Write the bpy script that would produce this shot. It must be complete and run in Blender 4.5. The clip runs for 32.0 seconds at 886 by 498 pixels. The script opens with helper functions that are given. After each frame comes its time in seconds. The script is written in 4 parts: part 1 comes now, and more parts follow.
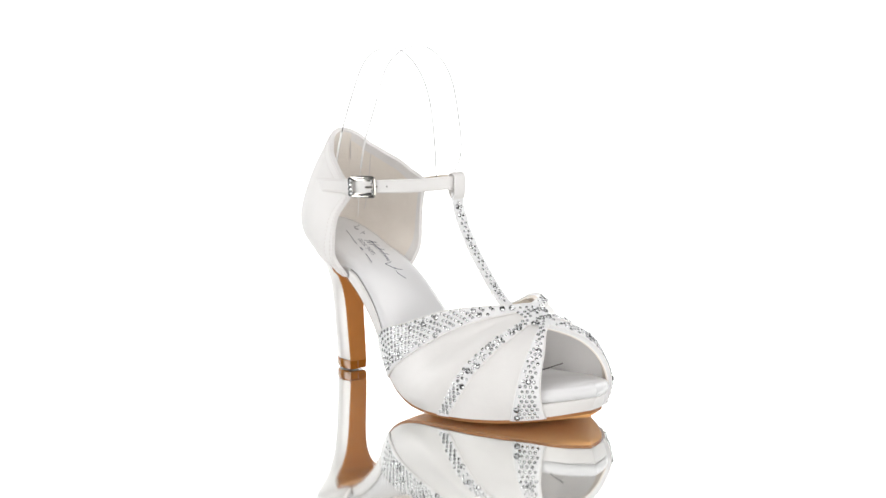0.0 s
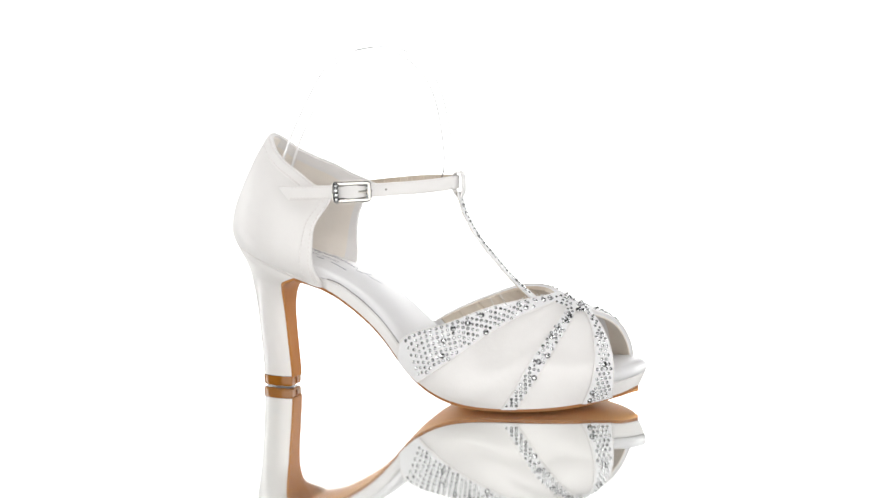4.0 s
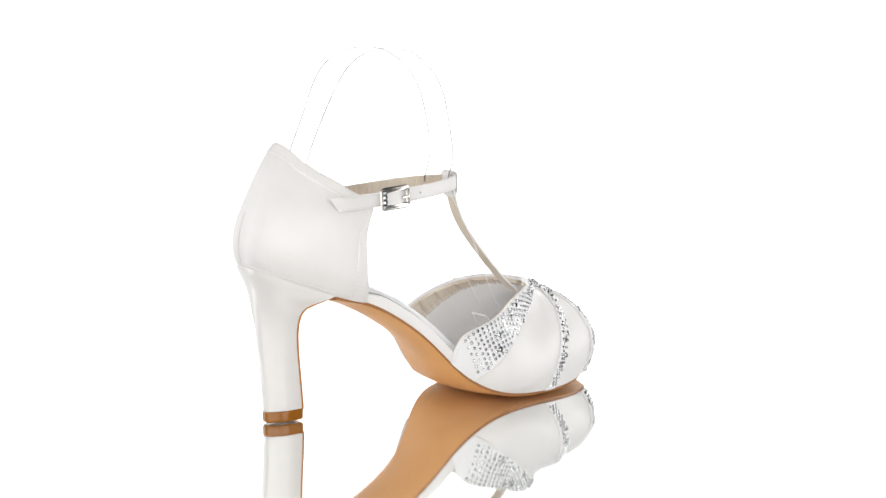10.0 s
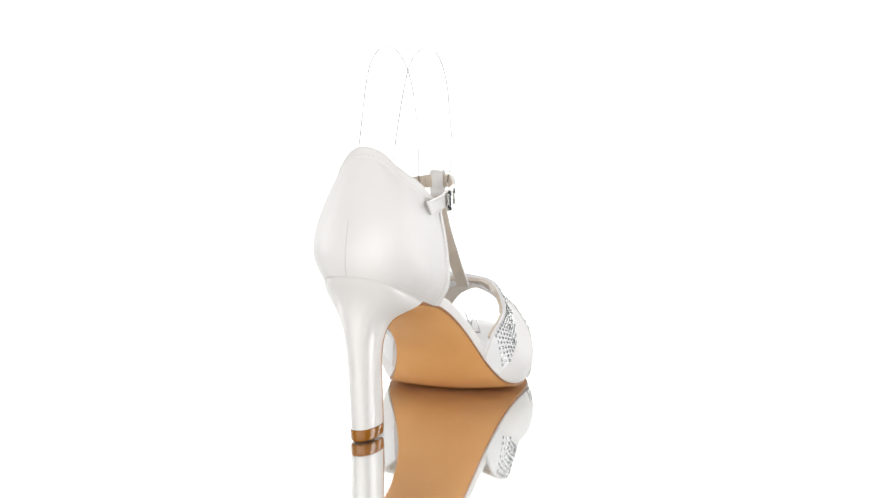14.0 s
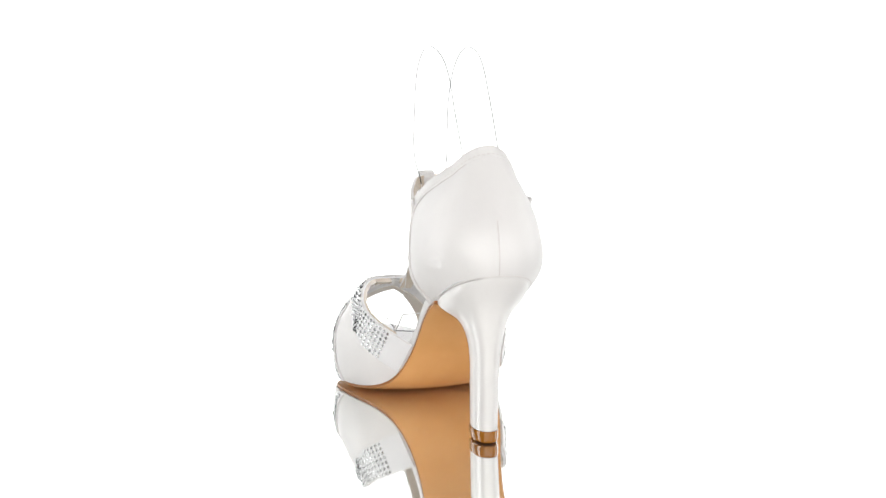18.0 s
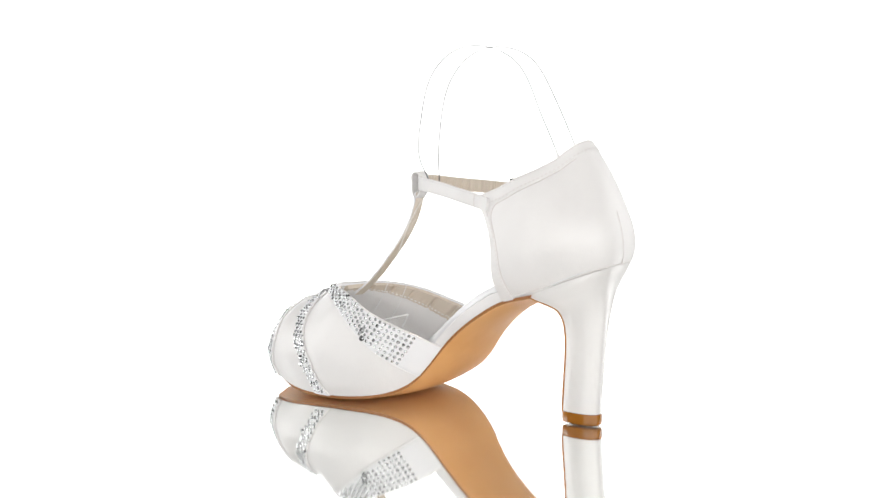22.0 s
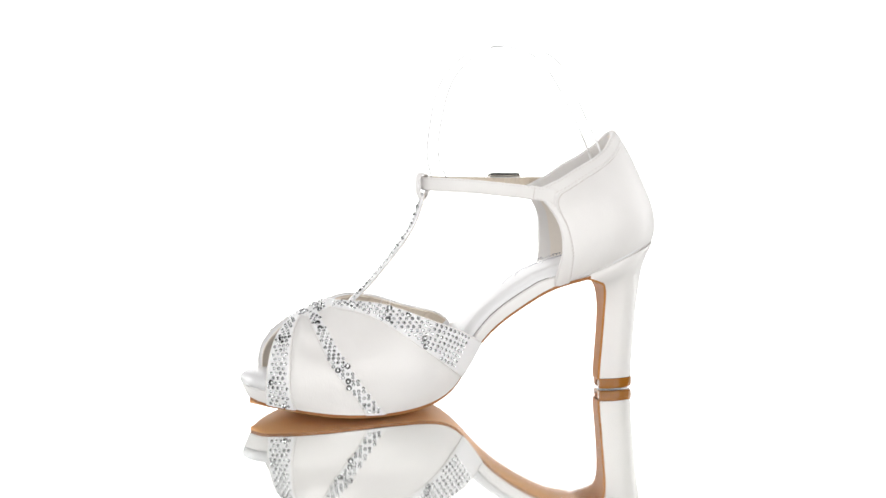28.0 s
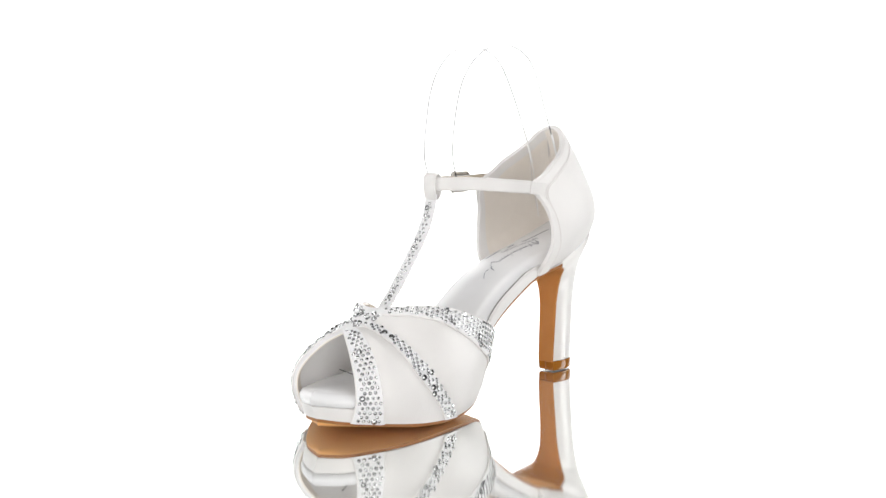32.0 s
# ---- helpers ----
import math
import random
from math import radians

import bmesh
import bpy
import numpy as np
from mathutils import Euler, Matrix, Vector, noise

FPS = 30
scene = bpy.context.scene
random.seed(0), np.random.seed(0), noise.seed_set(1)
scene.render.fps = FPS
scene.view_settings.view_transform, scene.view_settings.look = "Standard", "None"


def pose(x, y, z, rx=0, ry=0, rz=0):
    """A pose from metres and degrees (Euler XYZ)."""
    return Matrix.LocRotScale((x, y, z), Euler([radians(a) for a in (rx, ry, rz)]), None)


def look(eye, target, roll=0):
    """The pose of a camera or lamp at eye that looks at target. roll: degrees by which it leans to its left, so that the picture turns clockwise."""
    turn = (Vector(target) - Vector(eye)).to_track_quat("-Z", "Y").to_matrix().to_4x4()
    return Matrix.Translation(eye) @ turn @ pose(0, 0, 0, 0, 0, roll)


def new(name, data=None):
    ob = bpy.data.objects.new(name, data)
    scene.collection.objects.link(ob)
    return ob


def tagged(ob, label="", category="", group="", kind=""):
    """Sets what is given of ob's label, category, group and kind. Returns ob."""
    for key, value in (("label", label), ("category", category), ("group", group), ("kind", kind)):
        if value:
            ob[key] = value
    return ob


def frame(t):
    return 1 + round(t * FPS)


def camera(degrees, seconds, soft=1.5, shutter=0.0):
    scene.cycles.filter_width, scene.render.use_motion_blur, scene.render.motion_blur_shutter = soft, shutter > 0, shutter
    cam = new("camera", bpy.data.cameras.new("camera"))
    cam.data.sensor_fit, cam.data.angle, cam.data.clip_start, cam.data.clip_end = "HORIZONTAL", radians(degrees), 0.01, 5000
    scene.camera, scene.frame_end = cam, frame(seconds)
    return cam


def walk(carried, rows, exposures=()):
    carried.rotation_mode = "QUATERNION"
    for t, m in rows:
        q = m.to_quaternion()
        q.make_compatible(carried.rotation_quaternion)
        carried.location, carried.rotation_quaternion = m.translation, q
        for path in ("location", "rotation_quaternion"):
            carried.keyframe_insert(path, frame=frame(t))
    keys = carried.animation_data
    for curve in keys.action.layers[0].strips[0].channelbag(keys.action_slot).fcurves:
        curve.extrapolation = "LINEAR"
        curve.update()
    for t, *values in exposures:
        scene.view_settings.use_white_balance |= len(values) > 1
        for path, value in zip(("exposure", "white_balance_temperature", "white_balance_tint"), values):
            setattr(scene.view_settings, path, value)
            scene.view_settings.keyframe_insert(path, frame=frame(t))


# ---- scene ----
# A white satin bridal sandal turns on a mirror-bright turntable in a white light tent.
# Shoe plan: toe along +x, buckle side along -y, turntable axis at the origin; plan units times U are metres.
U = 0.85
cam = camera(31.68, 32.0, soft=1.5)
CAM_EYE = Vector((0.00136 * U, -1.0 * U, 0.23075 * U))
CAM_AIM = CAM_EYE + Vector((0.0007, math.cos(radians(7.6006)), -math.sin(radians(7.6006))))
CAM = look(CAM_EYE, CAM_AIM, -0.691)
walk(cam, [(0.0, CAM), (32.0, CAM)])
SPIN_START, SPIN_RATE = -55.93, 8.7926

# ---- light ----
world = bpy.data.worlds.new("studio_world")
world.use_nodes = True
world.node_tree.nodes["Background"].inputs[0].default_value = (1.0, 0.99, 0.98, 1)
world.node_tree.nodes["Background"].inputs[1].default_value = 0.25
scene.world = world


def area(name, eye, target, sx, sy, watts, color=(1, 1, 1)):
    data = bpy.data.lights.new(name, "AREA")
    data.shape, data.size, data.size_y, data.energy, data.color = "RECTANGLE", sx, sy, watts, color
    ob = new(name, data)
    ob.matrix_world = look(eye, target)
    return ob


WARM = (1.0, 0.986, 0.970)
area("softbox_top", (0, 0.0, 1.25), (0, 0, 0), 1.0, 1.0, 7.2, WARM)
area("softbox_key", (-0.72, -1.0, 0.34), (0, 0, 0.07), 0.42, 0.7, 2.7, WARM)
area("softbox_fill", (0.80, -0.95, 0.34), (0, 0, 0.07), 0.42, 0.7, 2.7, WARM)
# unseen fill behind the camera, added to brighten the toe opening and lining
area("front_fill", (0, -1.35, 0.36), (0, 0, 0.06), 1.3, 0.8, 9.0, WARM)
area("softbox_left", (-1.2, 0.25, 0.34), (0, 0, 0.08), 0.36, 0.66, 4.8)
area("softbox_right", (1.2, 0.25, 0.34), (0, 0, 0.08), 0.36, 0.66, 4.8)


# ---- materials ----
def material(name):
    m = bpy.data.materials.new(name)
    m.use_nodes = True
    nt = m.node_tree
    return m, nt, nt.nodes["Principled BSDF"]


def ramp_color(nt, fac, a, b, lo=0.3, hi=0.7):
    r = nt.nodes.new("ShaderNodeValToRGB")
    r.color_ramp.elements[0].position, r.color_ramp.elements[1].position = lo, hi
    r.color_ramp.elements[0].color, r.color_ramp.elements[1].color = (*a, 1), (*b, 1)
    nt.links.new(fac, r.inputs[0])
    return r.outputs[0]


def tex_noise(nt, scale, detail=4.0, stretch=(1, 1, 1), rough=0.55):
    co = nt.nodes.new("ShaderNodeTexCoord")
    mp = nt.nodes.new("ShaderNodeMapping")
    mp.inputs["Scale"].default_value = stretch
    n = nt.nodes.new("ShaderNodeTexNoise")
    n.inputs["Scale"].default_value, n.inputs["Detail"].default_value, n.inputs["Roughness"].default_value = scale, detail, rough
    nt.links.new(co.outputs["Object"], mp.inputs[0])
    nt.links.new(mp.outputs[0], n.inputs["Vector"])
    return n.outputs[0]


def add_bump(nt, bsdf, heights):
    prev = None
    for h, strength, dist in heights:
        b = nt.nodes.new("ShaderNodeBump")
        b.inputs["Strength"].default_value, b.inputs["Distance"].default_value = strength, dist
        nt.links.new(h, b.inputs["Height"])
        if prev:
            nt.links.new(prev, b.inputs["Normal"])
        prev = b.outputs[0]
    nt.links.new(prev, bsdf.inputs["Normal"])


def cloth(name, a, b, rough, sheen=0.0, weave=0.12, crease=0.25, spec=0.5, streak=0.012, aniso=0.0):
    """Woven satin: two tones over soft folds, streaks of gloss along the thread, a fine grain."""
    m, nt, p = material(name)
    fold = tex_noise(nt, 13, 2, (1, 1, 0.6), 0.4)
    big = tex_noise(nt, 28, 3)
    mid = tex_noise(nt, 130, 4)
    line = tex_noise(nt, 38, 2, (1, 1, 0.45), 0.4)
    grain = tex_noise(nt, 1500, 2, (1, 1, 0.35))
    both = nt.nodes.new("ShaderNodeMath")
    both.operation = "MULTIPLY_ADD"
    both.inputs[1].default_value, both.inputs[2].default_value = 0.6, 0.2
    nt.links.new(line, both.inputs[0])
    nt.links.new(ramp_color(nt, both.outputs[0], a, b, 0.36, 0.64), p.inputs["Base Color"])
    gloss = nt.nodes.new("ShaderNodeMapRange")
    gloss.inputs["From Min"].default_value, gloss.inputs["From Max"].default_value = 0.3, 0.7
    gloss.inputs["To Min"].default_value, gloss.inputs["To Max"].default_value = rough - streak, rough + streak
    nt.links.new(line, gloss.inputs["Value"])
    nt.links.new(gloss.outputs[0], p.inputs["Roughness"])
    p.inputs["Specular IOR Level"].default_value = spec
    p.inputs["Sheen Weight"].default_value = sheen
    p.inputs["Sheen Roughness"].default_value = 0.4
    # gloss drawn out across the threads
    along = nt.nodes.new("ShaderNodeTangent")
    along.direction_type, along.axis = "RADIAL", "Z"
    nt.links.new(along.outputs[0], p.inputs["Tangent"])
    p.inputs["Anisotropic"].default_value = aniso
    add_bump(nt, p, [(fold, crease * 1.2, 0.012), (big, crease * 1.6, 0.0014), (line, crease * 0.35, 0.0004), (mid, crease * 0.5, 0.0005), (grain, weave, 0.0002)])
    return m


SATIN = cloth("white_satin", (0.75, 0.733, 0.722), (0.815, 0.80, 0.79), 0.36, weave=0.3, spec=0.75, crease=0.6, streak=0.05, aniso=0.75)
HEEL_SATIN = cloth("heel_satin", (0.745, 0.727, 0.713), (0.79, 0.774, 0.76), 0.29, 0.0, 0.10, 0.2, 1.0, aniso=0.5)
BAND = cloth("band_satin", (0.80, 0.80, 0.81), (0.84, 0.84, 0.85), 0.42)
LINING = cloth("lining_satin", (0.79, 0.735, 0.675), (0.86, 0.81, 0.75), 0.45, crease=1.0)
VAMP_LINING = cloth("vamp_lining_satin", (0.90, 0.88, 0.865), (0.93, 0.915, 0.90), 0.45)
RUCHE = cloth("ruched_lining", (0.58, 0.485, 0.385), (0.75, 0.665, 0.56), 0.22, 0.0, 0.15, 0.7)
FACING = cloth("toe_facing_satin", (0.74, 0.65, 0.55), (0.82, 0.75, 0.66), 0.3)
SOCK = cloth("insole_satin", (0.745, 0.745, 0.755), (0.80, 0.80, 0.815), 0.26, 0.0, 0.08, 0.2, 0.8)
# these two greys paint shade: in seams and folds, and in the insole gap
SEAM_SHADE = cloth("seam_shade_grey", (0.60, 0.56, 0.54), (0.68, 0.64, 0.62), 0.7)
GAP_SHADE = cloth("insole_gap_shade", (0.20, 0.19, 0.19), (0.28, 0.27, 0.27), 0.8)
THREAD = cloth("thread", (0.69, 0.655, 0.64), (0.76, 0.73, 0.715), 0.6)


def leather(name, a, b, rough, scale=240):
    m, nt, p = material(name)
    n1, n2 = tex_noise(nt, 40, 4, (0.4, 1, 1)), tex_noise(nt, scale, 5)
    nt.links.new(ramp_color(nt, n1, a, b), p.inputs["Base Color"])
    p.inputs["Roughness"].default_value = rough
    p.inputs["Specular IOR Level"].default_value = 0.2
    add_bump(nt, p, [(n1, 0.08, 0.001), (n2, 0.15, 0.0002)])
    return m


SOLE = leather("tan_sole_leather", (0.76, 0.385, 0.14), (0.82, 0.44, 0.175), 0.45)
SOLE_EDGE = leather("stained_sole_edge", (0.30, 0.125, 0.045), (0.38, 0.17, 0.065), 0.45)
BREAST = leather("heel_breast_leather", (0.43, 0.175, 0.042), (0.49, 0.215, 0.06), 0.45)
CAP = leather("heel_cap_lacquer", (0.29, 0.105, 0.012), (0.36, 0.14, 0.020), 0.14, 600)
CAP.node_tree.nodes["Principled BSDF"].inputs["Coat Weight"].default_value = 0.35


def plain(name, color, rough, metal=0.0):
    m, nt, p = material(name)
    n = tex_noise(nt, 300, 3)
    nt.links.new(ramp_color(nt, n, tuple(c * 0.94 for c in color), color), p.inputs["Base Color"])
    p.inputs["Roughness"].default_value, p.inputs["Metallic"].default_value = rough, metal
    return m


METAL = plain("nickel", (0.56, 0.535, 0.50), 0.20, 1.0)
INK = plain("grey_blue_ink", (0.10, 0.105, 0.15), 0.6)
HOLE_SHADE = plain("hole_shade", (0.25, 0.23, 0.22), 0.7)


def stone_material():
    """Foil-backed cut glass: a bright mirror, each stone a little different."""
    m, nt, p = material("rhinestone")
    info = nt.nodes.new("ShaderNodeObjectInfo")
    geo = nt.nodes.new("ShaderNodeNewGeometry")
    add = nt.nodes.new("ShaderNodeMath")
    add.operation = "ADD"
    nt.links.new(info.outputs["Random"], add.inputs[0])
    nt.links.new(geo.outputs["Random Per Island"], add.inputs[1])
    wrap = nt.nodes.new("ShaderNodeMath")
    wrap.operation = "FRACT"
    nt.links.new(add.outputs[0], wrap.inputs[0])
    nt.links.new(ramp_color(nt, wrap.outputs[0], (0.27, 0.275, 0.28), (0.58, 0.585, 0.59), 0, 1), p.inputs["Base Color"])
    p.inputs["Metallic"].default_value, p.inputs["Roughness"].default_value = 1.0, 0.12
    p.inputs["Coat Weight"].default_value = 0.5
    p.inputs["Coat Roughness"].default_value = 0.05
    return m


STONE = stone_material()


def clear_film():
    m, nt, p = material("clear_acetate")
    tr = nt.nodes.new("ShaderNodeBsdfTransparent")
    gl = nt.nodes.new("ShaderNodeBsdfGlossy")
    gl.inputs["Roughness"].default_value = 0.04
    mix = nt.nodes.new("ShaderNodeMixShader")
    mix.inputs[0].default_value = 0.012
    nt.links.new(tr.outputs[0], mix.inputs[1])
    nt.links.new(gl.outputs[0], mix.inputs[2])
    nt.links.new(mix.outputs[0], nt.nodes["Material Output"].inputs[0])
    return m


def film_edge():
    m, nt, p = material("painted_dark_edge")
    # near-black colour mimics light refracted away by the clear edge, broken up by noise
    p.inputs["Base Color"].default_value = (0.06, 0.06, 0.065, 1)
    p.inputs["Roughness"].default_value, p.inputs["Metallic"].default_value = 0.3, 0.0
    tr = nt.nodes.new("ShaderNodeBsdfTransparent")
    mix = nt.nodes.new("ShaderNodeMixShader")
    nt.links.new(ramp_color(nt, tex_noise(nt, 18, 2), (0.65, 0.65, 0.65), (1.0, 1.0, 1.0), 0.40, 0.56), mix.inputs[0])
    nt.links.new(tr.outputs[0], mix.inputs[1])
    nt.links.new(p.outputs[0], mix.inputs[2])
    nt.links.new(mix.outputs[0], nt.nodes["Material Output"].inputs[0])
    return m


FILM, FILM_EDGE = clear_film(), film_edge()
# white paint for light gathered along the clear edge
FOOT_EDGE = plain("painted_white_edge", (0.92, 0.92, 0.92), 0.2)


def mirror_acrylic():
    m, nt, p = material("white_mirror_acrylic")
    df = nt.nodes.new("ShaderNodeBsdfDiffuse")
    df.inputs[0].default_value = (0.88, 0.88, 0.88, 1)
    gl = nt.nodes.new("ShaderNodeBsdfGlossy")
    gl.inputs[0].default_value = (0.962, 0.970, 0.958, 1)
    gl.inputs["Roughness"].default_value = 0.045
    mix = nt.nodes.new("ShaderNodeMixShader")
    mix.inputs[0].default_value = 0.96
    nt.links.new(df.outputs[0], mix.inputs[1])
    nt.links.new(gl.outputs[0], mix.inputs[2])
    nt.links.new(mix.outputs[0], nt.nodes["Material Output"].inputs[0])
    return m


ACRYLIC = mirror_acrylic()


def glow(name, color, strength):
    m, nt, p = material(name)
    p.inputs["Base Color"].default_value = (0.9, 0.9, 0.9, 1)
    p.inputs["Emission Color"].default_value = (*color, 1)
    p.inputs["Emission Strength"].default_value = strength
    return m


BACKLIT = glow("backlit_white_screen", (1.0, 1.0, 1.0), 1.28)
GREY_WALL = plain("grey_studio_wall", (0.16, 0.16, 0.16), 0.9)


# ---- mesh tools ----
def spline(knots, values):
    """Natural cubic through values (rows) at the knots; returns f(u) for arrays of u."""
    k, v = np.asarray(knots, float), np.asarray(values, float)
    if v.ndim == 1:
        v = v[:, None]
    n = len(k)
    h = np.diff(k)
    a, r = np.zeros((n, n)), np.zeros((n, v.shape[1]))
    a[0, 0] = a[-1, -1] = 1
    for i in range(1, n - 1):
        a[i, i - 1], a[i, i], a[i, i + 1] = h[i - 1], 2 * (h[i - 1] + h[i]), h[i]
        r[i] = 6 * ((v[i + 1] - v[i]) / h[i] - (v[i] - v[i - 1]) / h[i - 1])
    mm = np.linalg.solve(a, r)

    def f(u):
        u = np.atleast_1d(np.asarray(u, float))
        i = np.clip(np.searchsorted(k, u, "right") - 1, 0, n - 2)
        t0, t1, hh = (u - k[i])[:, None], (k[i + 1] - u)[:, None], h[i][:, None]
        return (mm[i] * t1 ** 3 + mm[i + 1] * t0 ** 3) / (6 * hh) + (v[i] / hh - mm[i] * hh / 6) * t1 + (v[i + 1] / hh - mm[i + 1] * hh / 6) * t0
    return f


def curve3(points):
    """A smooth curve through points, by chord length, u from 0 to 1."""
    p = np.asarray(points, float)
    d = np.r_[0, np.cumsum(np.linalg.norm(np.diff(p, axis=0), axis=1))]
    return spline(d / d[-1], p)


def part(name, verts, faces, mats, parent, label="", slots=None, smooth=True, sharp=0.7):
    """One mesh under a thing or part. Vertices in plan units."""
    me = bpy.data.meshes.new(name)
    me.from_pydata([tuple(float(c) * U for c in v) for v in verts], [], faces)
    for m in (mats if isinstance(mats, (list, tuple)) else [mats]):
        me.materials.append(m)
    bm = bmesh.new()
    bm.from_mesh(me)
    bmesh.ops.recalc_face_normals(bm, faces=bm.faces)
    bm.faces.ensure_lookup_table()
    for i, f in enumerate(bm.faces):
        f.smooth = smooth
        if slots:
            f.material_index = slots[i]
    for e in bm.edges:
        if len(e.link_faces) == 2 and e.calc_face_angle(0) > sharp:
            e.smooth = False
    bm.to_mesh(me)
    bm.free()
    ob = new(name, me)
    ob.parent = parent
    if label:
        ob["label"] = label
    return ob


def normals_of(grid, flip=False):
    gu, gv = np.gradient(grid, axis=0), np.gradient(grid, axis=1)
    n = np.cross(gu, gv)
    n /= np.linalg.norm(n, axis=2)[:, :, None] + 1e-12
    return -n if flip else n


def shell(grid, nrm, out, inn):
    """Closed sheet: the grid moved out and in along its normals."""
    nu, nv = grid.shape[:2]
    out = np.broadcast_to(np.asarray(out, float), (nu, nv))[:, :, None]
    inn = np.broadcast_to(np.asarray(inn, float), (nu, nv))[:, :, None]
    a, b = (grid + nrm * out).reshape(-1, 3), (grid - nrm * inn).reshape(-1, 3)
    verts, faces, k = np.r_[a, b], [], nu * nv
    for i in range(nu - 1):
        for j in range(nv - 1):
            q = (i * nv + j, (i + 1) * nv + j, (i + 1) * nv + j + 1, i * nv + j + 1)
            faces.append(q)
            faces.append(tuple(x + k for x in reversed(q)))
    rim = [i * nv for i in range(nu)] + [(nu - 1) * nv + j for j in range(1, nv)] + [i * nv + nv - 1 for i in range(nu - 2, -1, -1)] + [j for j in range(nv - 2, 0, -1)]
    for x, y in zip(rim, rim[1:] + rim[:1]):
        faces.append((x, y, y + k, x + k))
    return verts, faces


def sweep(points, sides, ups, profile, cap=True):
    """A closed profile (side, up pairs) carried along points with its two directions."""
    n, m = len(points), len(profile)
    verts, faces = [], []
    for p, s, w in zip(points, sides, ups):
        verts += [p + s * a + w * b for a, b in profile]
    for i in range(n - 1):
        for j in range(m):
            j2 = (j + 1) % m
            faces.append((i * m + j, i * m + j2, (i + 1) * m + j2, (i + 1) * m + j))
    if cap:
        faces += [tuple(range(m)), tuple(range((n - 1) * m, n * m))]
    return verts, faces


def ribbon_profile(w, t, r=0.35):
    """Flat band cross-section, width w along side, thickness t along up, softened edges."""
    a, b, c = w / 2, t / 2, t / 2 * r
    return [(-a, -b + c), (-a + c, -b), (a - c, -b), (a, -b + c), (a, b - c), (a - c, b), (0, b * 1.08), (-a + c, b), (-a, b - c)]


def unit(v):
    v = np.asarray(v, float)
    return v / (np.linalg.norm(v, axis=-1, keepdims=True) + 1e-12)


def tube(points, r, n=6):
    p = np.asarray(points, float)
    t = unit(np.gradient(p, axis=0))
    ref = np.array([0.13, 0.21, 0.97]) if abs(t[:, 2]).mean() < 0.9 else np.array([1.0, 0.1, 0.05])
    s = unit(np.cross(t, ref))
    w = np.cross(t, s)
    return sweep(p, s, w, [(r * math.cos(2 * math.pi * k / n), r * math.sin(2 * math.pi * k / n)) for k in range(n)])


def merge(pieces):
    verts, faces = [], []
    for v, f in pieces:
        k = len(verts)
        verts += [tuple(x) for x in v]
        faces += [tuple(i + k for i in q) for q in f]
    return verts, faces


def stitches(points, nrm, size=0.0017, gap=0.0011, r=0.00036):
    """A row of short raised threads along a line on a surface."""
    p = np.asarray(points, float)
    d = np.r_[0, np.cumsum(np.linalg.norm(np.diff(p, axis=0), axis=1))]
    pieces, x = [], 0.0005
    nn = np.asarray(nrm, float)

    def at(q):
        return np.array([np.interp(q, d, p[:, k]) for k in range(3)]), unit(np.array([np.interp(q, d, nn[:, k]) for k in range(3)]))
    while x + size < d[-1]:
        a, na = at(x)
        b, nb = at(x + size)
        t = unit(b - a)
        s = np.cross(t, na)
        ring = []
        for q, k in ((0.0, 0.35), (0.25, 1.0), (0.75, 1.0), (1.0, 0.35)):
            c = a + (b - a) * q
            ring += [c - s * r * k, c + na * r * k * 1.2, c + s * r * k]
        f = []
        for i in range(3):
            f += [(i * 3, i * 3 + 1, i * 3 + 4, i * 3 + 3), (i * 3 + 1, i * 3 + 2, i * 3 + 5, i * 3 + 4)]
        pieces.append((ring, f))
        x += size + gap
    return merge(pieces)


